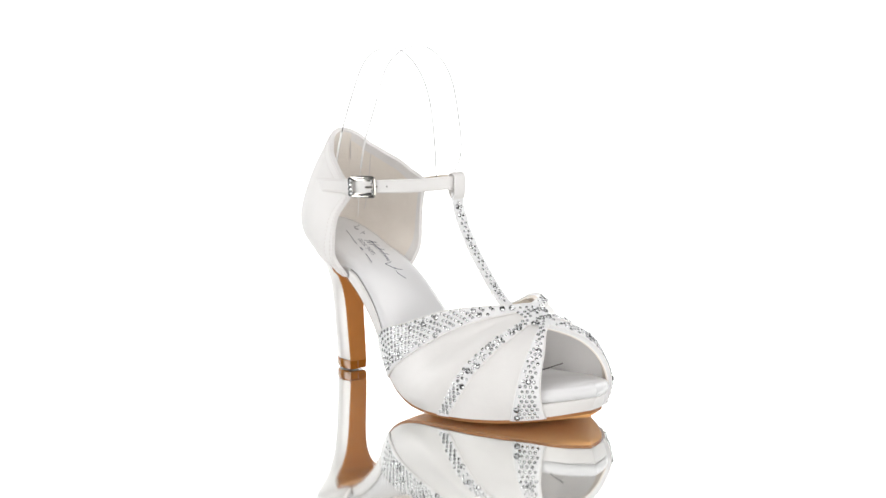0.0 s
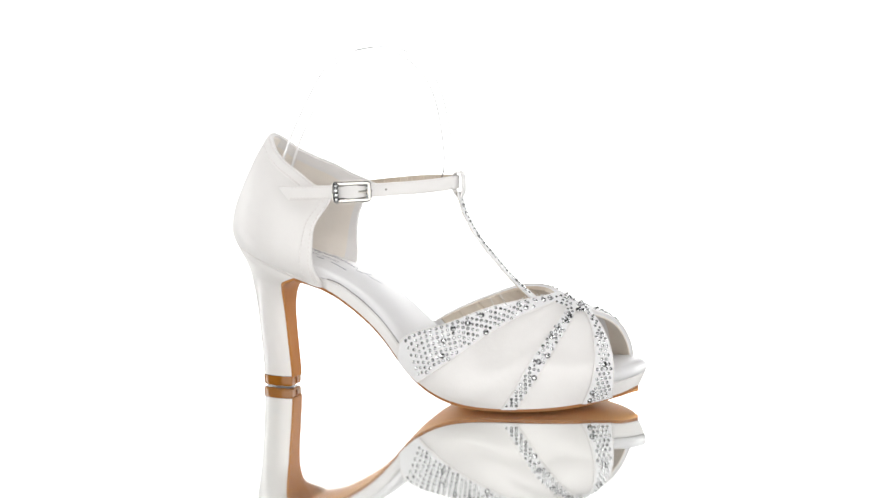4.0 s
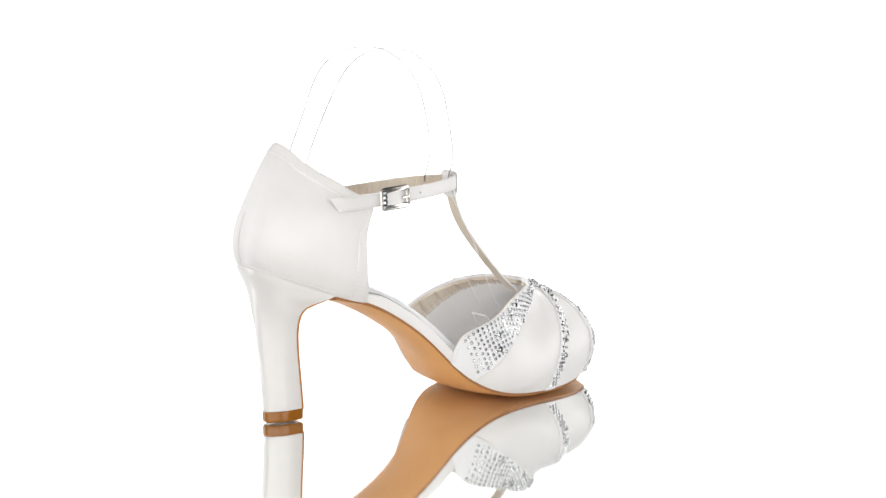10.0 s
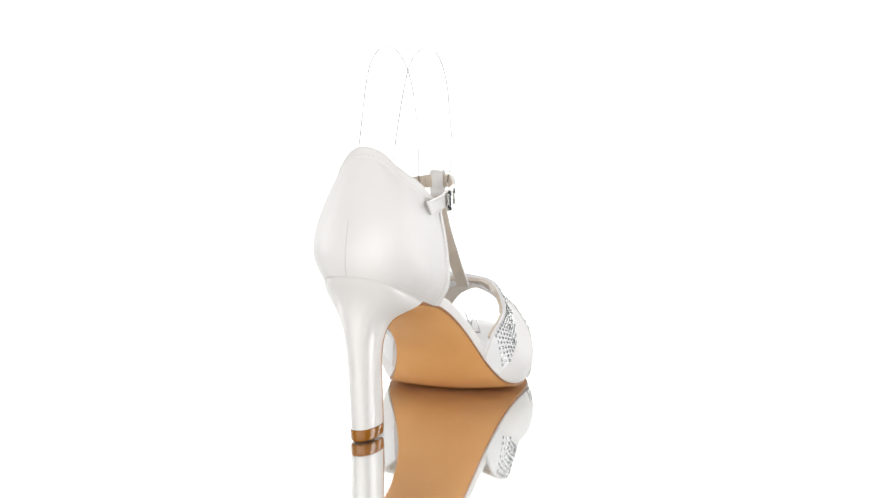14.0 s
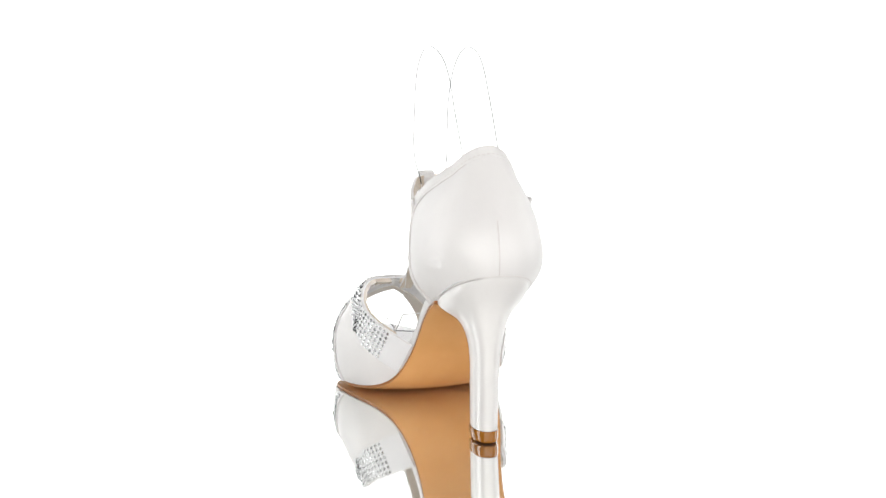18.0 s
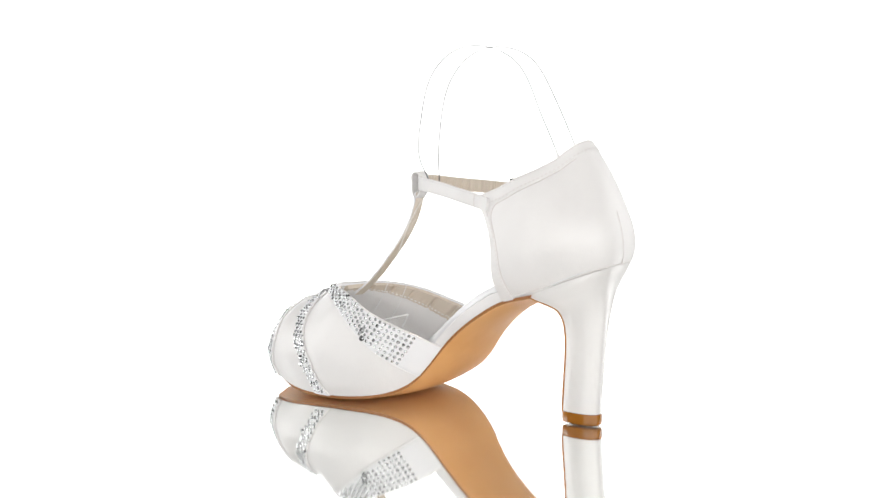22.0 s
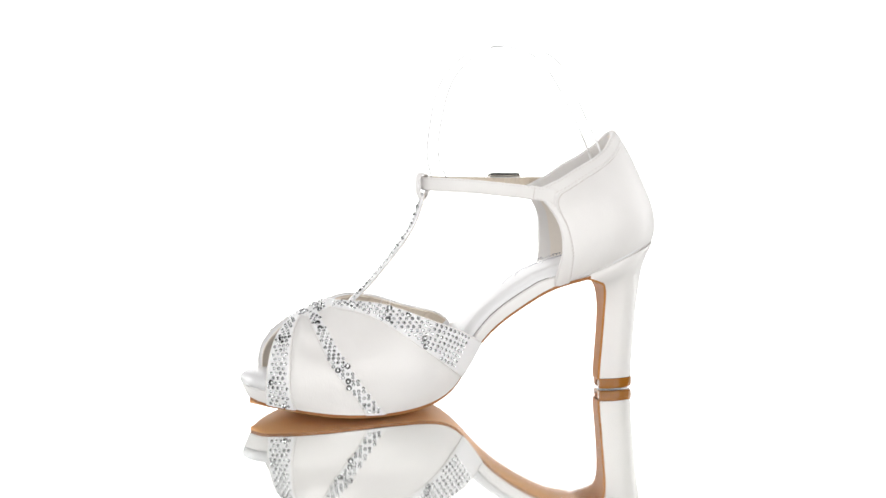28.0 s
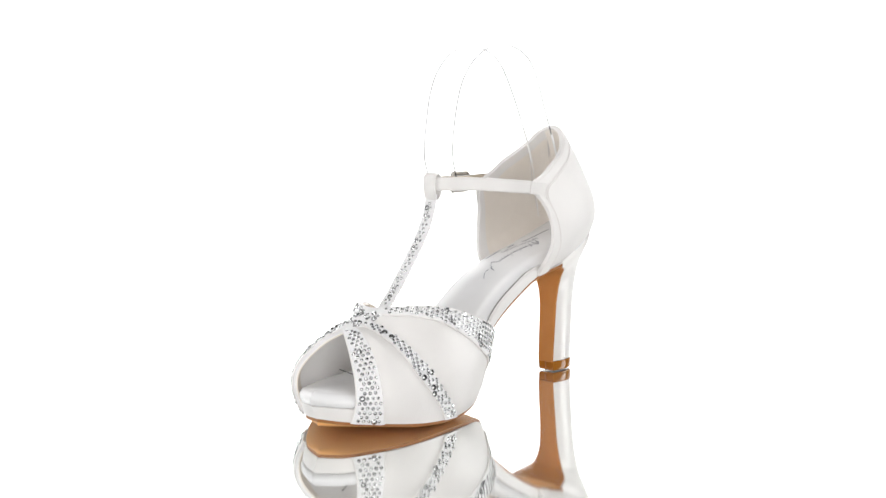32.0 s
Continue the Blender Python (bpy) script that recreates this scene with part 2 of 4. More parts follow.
# ---- studio ----
def build_studio():
    seg = 48
    verts, faces = [], []
    r = 1.35
    for i in range(seg + 1):
        a = radians(38 + 104 * i / seg)
        c, s = math.cos(a), math.sin(a)
        for rr, z in ((r, -0.02), (r, 0.3), (r, 0.6), (r, 0.9), (r + 0.03, 0.9), (r + 0.03, -0.02)):
            verts.append((rr * c / U, rr * s / U, z / U))
    for i in range(seg):
        for j in range(6):
            j2 = (j + 1) % 6
            faces.append((i * 6 + j, i * 6 + j2, (i + 1) * 6 + j2, (i + 1) * 6 + j))
    faces += [tuple(range(6)), tuple(range(seg * 6, seg * 6 + 6))]
    screen = part("backdrop", verts, faces, BACKLIT, None, sharp=0.5)
    tagged(screen, "seamless backlit white curved studio screen", "backdrop", kind="structure")
    # tabletop that carries the turntable
    n = 96
    verts, faces = [(0, 0, -0.0042 / U)], []
    for k in range(n):
        a = 2 * math.pi * k / n
        verts.append((1.36 * math.cos(a) / U, 1.36 * math.sin(a) / U, -0.0042 / U))
    faces = [(0, 1 + k, 1 + (k + 1) % n) for k in range(n)]
    verts += [(x, y, -0.03 / U) for x, y, z in verts]
    faces += [(n + 1, n + 2 + (k + 1) % n, n + 2 + k) for k in range(n)]
    faces += [(1 + k, n + 2 + k, n + 2 + (k + 1) % n, 1 + (k + 1) % n) for k in range(n)]
    tagged(part("floor", verts, faces, ACRYLIC, None, smooth=False), "glossy white mirror acrylic tabletop under the turntable", "tabletop", kind="structure")
    # dark room behind the camera
    for name, v in (("wall_south", ((-2.2, -2.2, -0.9), (2.2, -2.1, 2.4))), ("wall_west", ((-2.3, -2.1, -0.9), (-2.2, 2.1, 2.4))),
                    ("wall_east", ((2.2, -2.1, -0.9), (2.3, 2.1, 2.4))), ("wall_north", ((-2.2, 2.1, -0.9), (2.2, 2.2, 2.4))),
                    ("ceiling", ((-2.3, -2.2, 2.4), (2.3, 2.2, 2.5))), ("ground", ((-2.3, -2.2, -1.0), (2.3, 2.2, -0.9)))):
        (x0, y0, z0), (x1, y1, z1) = v
        vs = [(x / U, y / U, z / U) for x in (x0, x1) for y in (y0, y1) for z in (z0, z1)]
        fs = [(0, 1, 3, 2), (4, 6, 7, 5), (0, 4, 5, 1), (2, 3, 7, 6), (0, 2, 6, 4), (1, 5, 7, 3)]
        tagged(part(name, vs, fs, GREY_WALL, None, smooth=False), "plain grey studio room surface", name.split("_")[0], kind="structure")


def build_turntable():
    n, rr = 128, 0.345
    prof = [(0.0, 0.0), (rr - 0.0012, 0.0), (rr - 0.0003, -0.0004), (rr, -0.0012), (rr, -0.0046)]
    verts, faces = [(0, 0, 0)], []
    for r, z in prof[1:]:
        verts += [(r * math.cos(2 * math.pi * k / n), r * math.sin(2 * math.pi * k / n), z) for k in range(n)]
    faces = [(0, 1 + k, 1 + (k + 1) % n) for k in range(n)]
    for i in range(len(prof) - 2):
        o = 1 + i * n
        faces += [(o + k, o + n + k, o + n + (k + 1) % n, o + (k + 1) % n) for k in range(n)]
    ob = new("turntable")
    part("disc", verts, faces, ACRYLIC, ob, smooth=False)
    ring, rf = [], []
    for r, z in ((rr + 0.0002, -0.0011), (rr + 0.0010, -0.0014), (rr + 0.0010, -0.0048), (rr + 0.0002, -0.0048)):
        ring += [(r * math.cos(2 * math.pi * k / n), r * math.sin(2 * math.pi * k / n), z) for k in range(n)]
    for i in range(4):
        o, o2 = i * n, (i + 1) % 4 * n
        rf += [(o + k, o2 + k, o2 + (k + 1) % n, o + (k + 1) % n) for k in range(n)]
    part("rim", ring, rf, METAL, ob, "thin metal rim")
    return tagged(ob, "round mirror-bright white acrylic turntable disc with a thin rim", "turntable")


# ---- shoe plan ----
EDGE_R = curve3([(-0.1428, -0.003, 0.0993), (-0.137, -0.019, 0.0965), (-0.128, -0.0258, 0.0925), (-0.1144, -0.0278, 0.0868), (-0.0950, -0.0284, 0.0797),
                 (-0.0713, -0.0290, 0.0735), (-0.052, -0.0305, 0.0638), (-0.027, -0.0335, 0.0438), (-0.008, -0.0382, 0.0235), (0.0185, -0.0415, 0.0085),
                 (0.050, -0.0402, 0.0045), (0.080, -0.0315, 0.0050), (0.1079, -0.0125, 0.0075), (0.1248, 0.0060, 0.0105), (0.1312, 0.022, 0.0118)])
EDGE_L = curve3([(-0.1428, -0.003, 0.0993), (-0.1400, 0.0125, 0.0978), (-0.1315, 0.0200, 0.0945), (-0.1175, 0.0245, 0.0885), (-0.0950, 0.0252, 0.0800),
                 (-0.0713, 0.0225, 0.0735), (-0.0529, 0.0222, 0.0640), (-0.0230, 0.0228, 0.0405), (-0.003, 0.0335, 0.0150), (0.0300, 0.0523, 0.0050),
                 (0.0552, 0.0587, 0.0045), (0.0782, 0.0582, 0.0060), (0.1031, 0.0500, 0.0090), (0.1240, 0.0360, 0.0112), (0.1312, 0.022, 0.0118)])
_dense = {-1: EDGE_R(np.linspace(0, 1, 900)), 1: EDGE_L(np.linspace(0, 1, 900))}


def edge(x, side):
    """The feather line of the sole at x: y and z (side -1 buckle side, 1 inner side)."""
    d = _dense[side]
    return np.interp(x, d[:, 0], d[:, 1]), np.interp(x, d[:, 0], d[:, 2])


def edge_param(x):
    d = _dense[-1]
    return float(np.interp(x, d[:, 0], np.linspace(0, 1, 900)))


def slab(x0, low, high, inset, m=17, crown=0.0, rnd=0.0, low_crown=lambda x: 0.0, foot=lambda x: 0.0, n=110):
    """A layer of the sole between two heights over the feather line, with rounded edges; it starts square at x0 and ends in the rounded toe."""
    s0 = edge_param(x0)
    ss = s0 + (0.9998 - s0) * np.linspace(0, 1, n)
    r, l = EDGE_R(ss), EDGE_L(ss)
    mid, arm = (r + l) / 2, l - r
    inward = {}
    for side, line in ((-1, r), (1, l)):
        t = np.gradient(line[:, :2], axis=0)
        w = unit(np.c_[-t[:, 1], t[:, 0]]) * -side
        w[-3:] = unit(w[-3:] + np.array([[-0.3, 0], [-1.0, 0], [-4.0, 0]]))
        inward[side] = w
    steps = (0.0, 0.04, 0.12, 0.26, 0.45, 0.70, 1.0) if rnd else (0.0,)
    rows = []
    for i in range(n):
        x, half = mid[i, 0], np.linalg.norm(arm[i, :2]) / 2
        lo, hi, ins = low(x), high(x), inset(x)
        rad = rnd * float(np.interp(x, [0.04, 0.10], [1.0, 0.72]))
        flat = float(np.interp(half, [0, 0.02], [0.35, 1.0]))
        tilt = 0.0015 * max(0.0, 1 - abs(x + 0.04) / 0.06) if rnd > 0.002 else 0.0

        def at(line, side, d, z):
            k = min(ins + d, 0.9 * half)
            p = line[i].copy()
            p[:2] += inward[side][i] * k
            # round the tip of the toe, where the two sides close in
            p[0] -= max(0.0, ins + d - k) if x > 0.1 else 0.0
            p[2] += z + (tilt * side if z > lo + 1e-9 else 0.0)
            return p
        sides = {}
        for side, line in ((-1, r), (1, l)):
            sides[side] = [at(line, side, rad * q, hi - rad * (1 - math.sqrt(1 - (1 - q) ** 2))) for q in steps]
        a, b = sides[-1][-1], sides[1][-1]
        q = np.linspace(0, 1, m)[1:-1]
        inner = [a + (b - a) * k + np.array([0, 0, crown * flat * (1 - (2 * k - 1) ** 2) * min(1.0, half / 0.012)]) for k in q]
        top = sides[-1] + inner + sides[1][::-1]
        lows = {}
        for side, line in ((-1, r), (1, l)):
            lows[side] = at(line, side, foot(x), lo)
        under = []
        for p, k in zip(top, np.linspace(-1, 1, len(top))):
            z = lows[-1] + (lows[1] - lows[-1]) * (k + 1) / 2
            under.append(np.array([z[0], z[1], max(z[2] - low_crown(x) * (1 - k * k), 0.0004)]))
        rows.append((top, under))
    k, nx = len(rows[0][0]), n
    verts = np.array([p for t, _ in rows for p in t] + [p for _, u in rows for p in u])
    faces, slots = [], []
    for i in range(nx - 1):
        for j in range(k - 1):
            q = (i * k + j, (i + 1) * k + j, (i + 1) * k + j + 1, i * k + j + 1)
            faces += [q, tuple(x + nx * k for x in q[::-1])]
            slots += [0, 1]
    rim = [i * k for i in range(nx)] + [(nx - 1) * k + j for j in range(1, k)] + [i * k + k - 1 for i in range(nx - 2, -1, -1)] + [j for j in range(k - 2, 0, -1)]
    for x, y in zip(rim, rim[1:] + rim[:1]):
        faces.append((x, y, y + nx * k, x + nx * k))
        slots.append(2)
    return verts, faces, slots


def rand_height(x):
    return float(np.interp(x, [-0.14, -0.088, -0.072, -0.06, 0.0, 0.06, 0.128], [0.001, 0.0015, 0.0055, 0.0078, 0.0095, 0.0095, 0.0085]))


def pad_height(x):
    return float(np.interp(x, [-0.14, -0.105, -0.085, -0.065, -0.045, 0.0, 0.06, 0.128], [0.0080, 0.0112, 0.0112, 0.0120, 0.0140, 0.0155, 0.0160, 0.0165]))


def insole_z(x, y):
    (yr, zr), (yl, zl) = edge(x, -1), edge(x, 1)
    q = np.clip((y - (yl + yr) / 2) / max((yl - yr) / 2, 1e-4), -1, 1)
    return zr + (zl - zr) * (q + 1) / 2 + pad_height(x) + 0.0025 * (1 - q * q)


SOCK_X, SOCK_INSET = [-0.14, -0.10, -0.07, -0.02, 0.03, 0.08, 0.12], [0.0035, 0.0036, 0.0036, 0.0034, 0.0026, 0.0014, -0.0004]


def build_sole(shoe):
    v, f, s = slab(-0.0912, lambda x: -0.0021, lambda x: 0.0, lambda x: float(np.interp(x, [0.02, 0.05, 0.085, 0.12, 0.13], [0.0008, 0.0014, 0.0008, 0.0034, 0.0052])), 
                   low_crown=lambda x: float(np.interp(x, [-0.09, -0.065, -0.02, 0.02, 0.09], [0.0020, 0.0046, 0.0046, 0.0030, 0.0022])))
    part("outsole", v, f, [SATIN, SOLE, SOLE_EDGE], shoe, "smooth tan leather outsole with a stained brown edge", s)
    v, f, s = slab(-0.088, lambda x: 0.0, rand_height, lambda x: float(np.interp(x, [-0.088, -0.073, -0.069, 0.085, 0.12, 0.13], [0.005, 0.003, 0.0002, 0.0002, 0.0008, 0.0010])), rnd=0.0014,
                   foot=lambda x: float(np.interp(x, [0.085, 0.12, 0.13], [0.0, 0.0020, 0.0036])))
    part("platform", v, f, [SATIN, SATIN, SATIN], shoe, "satin-wrapped platform rand")
    v, f, s = slab(-0.1385, lambda x: rand_height(x) + 0.0003, pad_height,
                   lambda x: float(np.interp(x, SOCK_X, SOCK_INSET)), m=33, crown=0.0018, rnd=0.0060, foot=lambda x: float(np.interp(x, [0.06, 0.11], [-0.0008, 0.0010])))
    insole = part("insole", v, f, [SOCK, SOCK, SOCK], shoe, "padded silver-white satin insole with dark printed lettering", s, sharp=1.2)
    # thin dark tube painting the shade in the gap between sock and rand
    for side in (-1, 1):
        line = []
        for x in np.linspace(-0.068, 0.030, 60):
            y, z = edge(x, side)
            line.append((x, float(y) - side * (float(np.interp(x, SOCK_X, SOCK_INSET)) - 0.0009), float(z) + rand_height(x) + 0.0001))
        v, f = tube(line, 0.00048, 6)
        part("sock_gap_line", v, f, GAP_SHADE, insole, "thin dark line painting the shade in the gap round the insole")
    return insole


def on_insole(x, y, lift=0.00025):
    return (x, y, insole_z(x, y) + lift)


def flat_on_insole(poly_lines, r):
    """Thin ink strokes laid on the insole."""
    pieces = []
    for line in poly_lines:
        p = np.array([on_insole(x, y) for x, y in line])
        t = unit(np.gradient(p, axis=0))
        s = unit(np.cross(t, np.array([0.25, 0, 1.0])))
        n = len(p)
        w = r * (0.55 + 0.45 * np.sin(np.linspace(0.4, 9, n)) ** 2)[:, None]
        verts = np.r_[p + s * w, p - s * w, p + s * w + (0, 0, 0.0002), p - s * w + (0, 0, 0.0002)]
        faces = []
        for i in range(n - 1):
            faces += [(i + 2 * n, i + 1 + 2 * n, i + 1 + 3 * n, i + 3 * n), (i, i + 1, i + 1 + 2 * n, i + 2 * n), (i + n, i + 3 * n, i + 1 + 3 * n, i + 1 + n)]
        pieces.append((verts, faces))
    return merge(pieces)


def build_print(insole):
    # sweeping signature-like mark: loops only, no letters
    lines = []
    base = spline([-0.118, -0.093, -0.070, -0.054, -0.041], [0.0080, 0.0030, 0.0, -0.0022, -0.0008])
    u = np.linspace(0, 1, 24)

    def stroke(x0, x1, h0, h1, bow=0.0):
        x = x0 + (x1 - x0) * u
        lines.append(list(zip(x, base(x)[:, 0] + h0 + (h1 - h0) * u + bow * np.sin(math.pi * u))))
    stroke(-0.1190, -0.1165, 0.0028, -0.0020, 0.0012)
    stroke(-0.1165, -0.1115, -0.0020, -0.0004, -0.0010)
    stroke(-0.1082, -0.1050, 0.0030, -0.0012)
    stroke(-0.1072, -0.1035, 0.0012, 0.0016)
    stroke(-0.0940, -0.0890, -0.0032, 0.0046, 0.0010)
    stroke(-0.0890, -0.0900, 0.0046, -0.0026, 0.0008)
    stroke(-0.0930, -0.0850, 0.0006, 0.0010, 0.0008)
    stroke(-0.0870, -0.0835, -0.0030, 0.0040, 0.0006)
    for x0, x1, k in ((-0.0835, -0.0765, 20), (-0.0755, -0.0690, 17), (-0.0675, -0.0590, 24)):
        q = np.linspace(0, 1, 40)
        x = x0 + (x1 - x0) * q + 0.0007 * np.sin(q * k)
        lines.append(list(zip(x, base(x)[:, 0] + 0.0009 * np.sin(q * k + 1.2))))
    stroke(-0.0770, -0.0745, -0.0006, 0.0036)
    stroke(-0.0692, -0.0668, -0.0006, 0.0038)
    stroke(-0.0585, -0.0565, 0.0014, -0.0044, 0.0016)
    stroke(-0.0565, -0.0510, -0.0044, 0.0008, -0.0008)
    stroke(-0.0510, -0.0490, -0.0010, 0.0044)
    stroke(-0.0490, -0.0410, -0.0010, 0.0012, -0.0012)
    v, f = flat_on_insole(lines, 0.00019)
    part("printed_signature", v, f, INK, insole, "sweeping dark ink signature mark")
    for x0, y0, x1, y1, w in ((-0.1120, -0.0035, -0.0895, -0.0085, 0.00025), (-0.0830, -0.0100, -0.0775, -0.0112, 0.0006), (-0.0715, -0.0125, -0.0600, -0.0148, 0.00025)):
        v, f = flat_on_insole([[(x0 + (x1 - x0) * q, y0 + (y1 - y0) * q) for q in np.linspace(0, 1, 8)]], w)
        part("printed_bar" if w > 0.0004 else "printed_rule", v, f, INK, insole)
    data = bpy.data.curves.new("words", "FONT")
    data.body, data.size, data.align_x = "BRIDAL SHOES", 1.0, "CENTER"
    tmp = new("words", data)
    me = bpy.data.meshes.new_from_object(tmp.evaluated_get(bpy.context.evaluated_depsgraph_get()))
    bpy.data.objects.remove(tmp)
    co = np.array([v.co[:] for v in me.vertices])
    k = 0.0290 / (co[:, 0].max() - co[:, 0].min())
    verts = [on_insole(-0.0830 + a * k, -0.0064 + b * k - 0.20 * a * k, 0.0004) for a, b, _ in co]
    part("printed_words", verts, [tuple(p.vertices) for p in me.polygons], INK, insole, "small dark capital letters", smooth=False)
    bpy.data.meshes.remove(me)


# ---- heel ----
HEEL = spline([0, 0.08, 0.26, 0.42, 0.58, 0.68, 0.77, 0.86, 0.93, 1.0], [
    (0.0008, 0.0008, -0.1280, -0.1054, 0.0076), (0.0078, 0.0078, -0.1281, -0.1054, 0.0077), (0.0284, 0.0284, -0.1294, -0.1069, 0.0080),
    (0.0450, 0.0450, -0.1308, -0.1082, 0.0083), (0.0615, 0.0580, -0.1325, -0.1088, 0.0098), (0.0700, 0.0650, -0.1337, -0.1085, 0.0120),
    (0.0780, 0.0700, -0.1348, -0.1073, 0.0150), (0.0855, 0.0735, -0.1365, -0.1045, 0.0195), (0.0915, 0.0760, -0.1388, -0.0990, 0.0238), (0.0985, 0.0788, -0.1420, -0.0905, 0.0266)])


def heel_mid(k):
    return float(np.interp(k, [0.0, 0.6, 1.0], [-0.0002, -0.0008, -0.0015]))


def heel_taper(k, f):
    """The breast is narrower than the body of the heel, less so under the seat."""
    cut = float(np.interp(k, [0.0, 0.5, 0.85, 1.0], [0.19, 0.14, 0.04, 0.0]))
    return 1 - cut * max(0.0, 1 - f / 0.55) ** 1.5


def heel_ring(k, grow=0.0, m=36):
    zb, zf, xb, xf, w = HEEL(k)[0]
    out = []
    for j in range(m + 1):
        a = -math.pi / 2 + math.pi * j / m
        c, s = math.cos(a), math.sin(a)
        n = 2.5 + 0.5 * max(0.0, (k - 0.92) / 0.08)
        f = abs(c) ** (2 / n)
        y = math.copysign(abs(s) ** (2 / n), s) * (w + grow) * heel_taper(k, f)
        if y > 0:
            y *= 1 - 0.09 * max(0.0, (k - 0.86) / 0.14)
        x = xf + grow + (xb - xf - 2 * grow) * f
        out.append((x, y + heel_mid(k), zf + (zb - zf) * f))
    return out


def ring_stack(rings):
    m = len(rings[0])
    verts, faces = [p for r in rings for p in r], []
    for i in range(len(rings) - 1):
        for j in range(m):
            j2 = (j + 1) % m
            faces.append((i * m + j, i * m + j2, (i + 1) * m + j2, (i + 1) * m + j))
    faces += [tuple(range(m)), tuple(range((len(rings) - 1) * m, len(rings) * m))]
    return verts, faces


def build_heel(shoe):
    v, f = ring_stack([heel_ring(k, -0.0008 * max(0.0, (k - 0.955) / 0.045) ** 2) for k in np.linspace(0.08, 1.0, 46)])
    heel = part("heel", v, f, HEEL_SATIN, shoe, "tall satin-covered heel, flared under the seat", sharp=0.6)
    v, f = ring_stack([heel_ring(k, g) for k, g in ((0.0, -0.0006), (0.006, 0.0002), (0.02, 0.0005), (0.070, 0.0005), (0.078, 0.0002))])
    cap = part("heel_cap", v, f, CAP, heel, "glossy brown heel tip", sharp=0.5)
    # slotted seam of the tip on the breast side
    v, f = tube([(-0.1046, -0.0006, 0.0024), (-0.1046, -0.0004, 0.0066)], 0.0005)
    part("cap_slot", v, f, SOLE_EDGE, cap)
    # leather down the breast of the heel
    ks = np.linspace(0.075, 0.985, 40)
    rows = []
    for k in ks:
        zb, zf, xb, xf, w = HEEL(k)[0]
        rows.append([(xf + 0.0006, heel_mid(k) + q * w * heel_taper(k, 0.0) * (0.985 - 0.14 * max(0.0, (k - 0.84) / 0.16)), zf - 0.0003) for q in np.linspace(-1, 1, 9)])
    g = np.array(rows)
    n = normals_of(g)
    if n[5, 4, 0] < 0:
        n = -n
    v, f = shell(g, n, 0.0009, 0.0009)
    part("heel_breast", v, f, BREAST, shoe, "tan leather facing on the heel breast")


# ---- quarter (heel counter) ----
BACK = spline([0, 0.10, 0.20, 0.34, 0.53, 0.74, 0.88, 1.0], [(-0.1418, 0.0985), (-0.1431, 0.1060), (-0.1429, 0.1136), (-0.1406, 0.1240), (-0.1352, 0.1380), (-0.1283, 0.1535), (-0.1225, 0.1640), (-0.1165, 0.1712)])
FRONT = {-1: spline([0, 0.12, 0.28, 0.46, 0.60, 0.76, 0.92, 1.0], [(-0.0713, -0.0292, 0.0735), (-0.0730, -0.0350, 0.0820), (-0.0742, -0.0375, 0.0905), (-0.0740, -0.0370, 0.1005), (-0.0738, -0.0360, 0.1090), (-0.0715, -0.0335, 0.1180), (-0.0655, -0.0290, 0.1285), (-0.0635, -0.0275, 0.1340)]),
         1: spline([0, 0.12, 0.28, 0.46, 0.60, 0.76, 0.92, 1.0], [(-0.0713, 0.0220, 0.0735), (-0.0712, 0.0280, 0.0815), (-0.0722, 0.0330, 0.0905), (-0.0730, 0.0345, 0.1005), (-0.0721, 0.0342, 0.1100), (-0.0682, 0.0326, 0.1205), (-0.0608, 0.0298, 0.1308), (-0.0560, 0.0283, 0.1362)])}


def quarter_grid(u, v):
    """Points of the counter: u from -1 (buckle side front) over 0 (back) to 1, v from seat to topline."""
    g = np.zeros((len(u), len(v), 3))
    bk = BACK(v)
    fr = {k: FRONT[k](v) for k in (-1, 1)}
    for i, a in enumerate(u):
        side = -1 if a < 0 else 1
        ang = abs(a) * math.pi / 2
        for j, q in enumerate(v):
            n = float(np.interp(q, [0, 0.3, 0.6, 1], [3.0, 2.7, 2.3, 2.0] if side == 1 else [3.0, 2.85, 2.6, 2.2]))
            f = max(math.cos(ang), 0.0) ** (2 / n)
            s = math.sin(ang) ** (2 / n)
            xf, yf, zf = fr[side][j]
            xb, zb = bk[j]
            kb = f ** 1.15
            kt = np.interp(f, [0, 0.28, 0.445, 0.664, 0.83, 0.93, 1], [0, 0.19, 0.36, 0.54, 0.72, 0.90, 1.0] if side < 0 else [0, 0.19, 0.35, 0.52, 0.69, 0.875, 1.0])
            kz = kb + (kt - kb) * q ** 1.5
            bulge = 0.0022 * math.sin(math.pi * min(f, 1)) * math.sin(math.pi * min(q + 0.12, 1.0))
            g[i, j] = (xf + (xb - xf) * f, -0.003 + (yf + 0.003) * s + side * bulge, zf + (zb - zf) * kz)
    return g


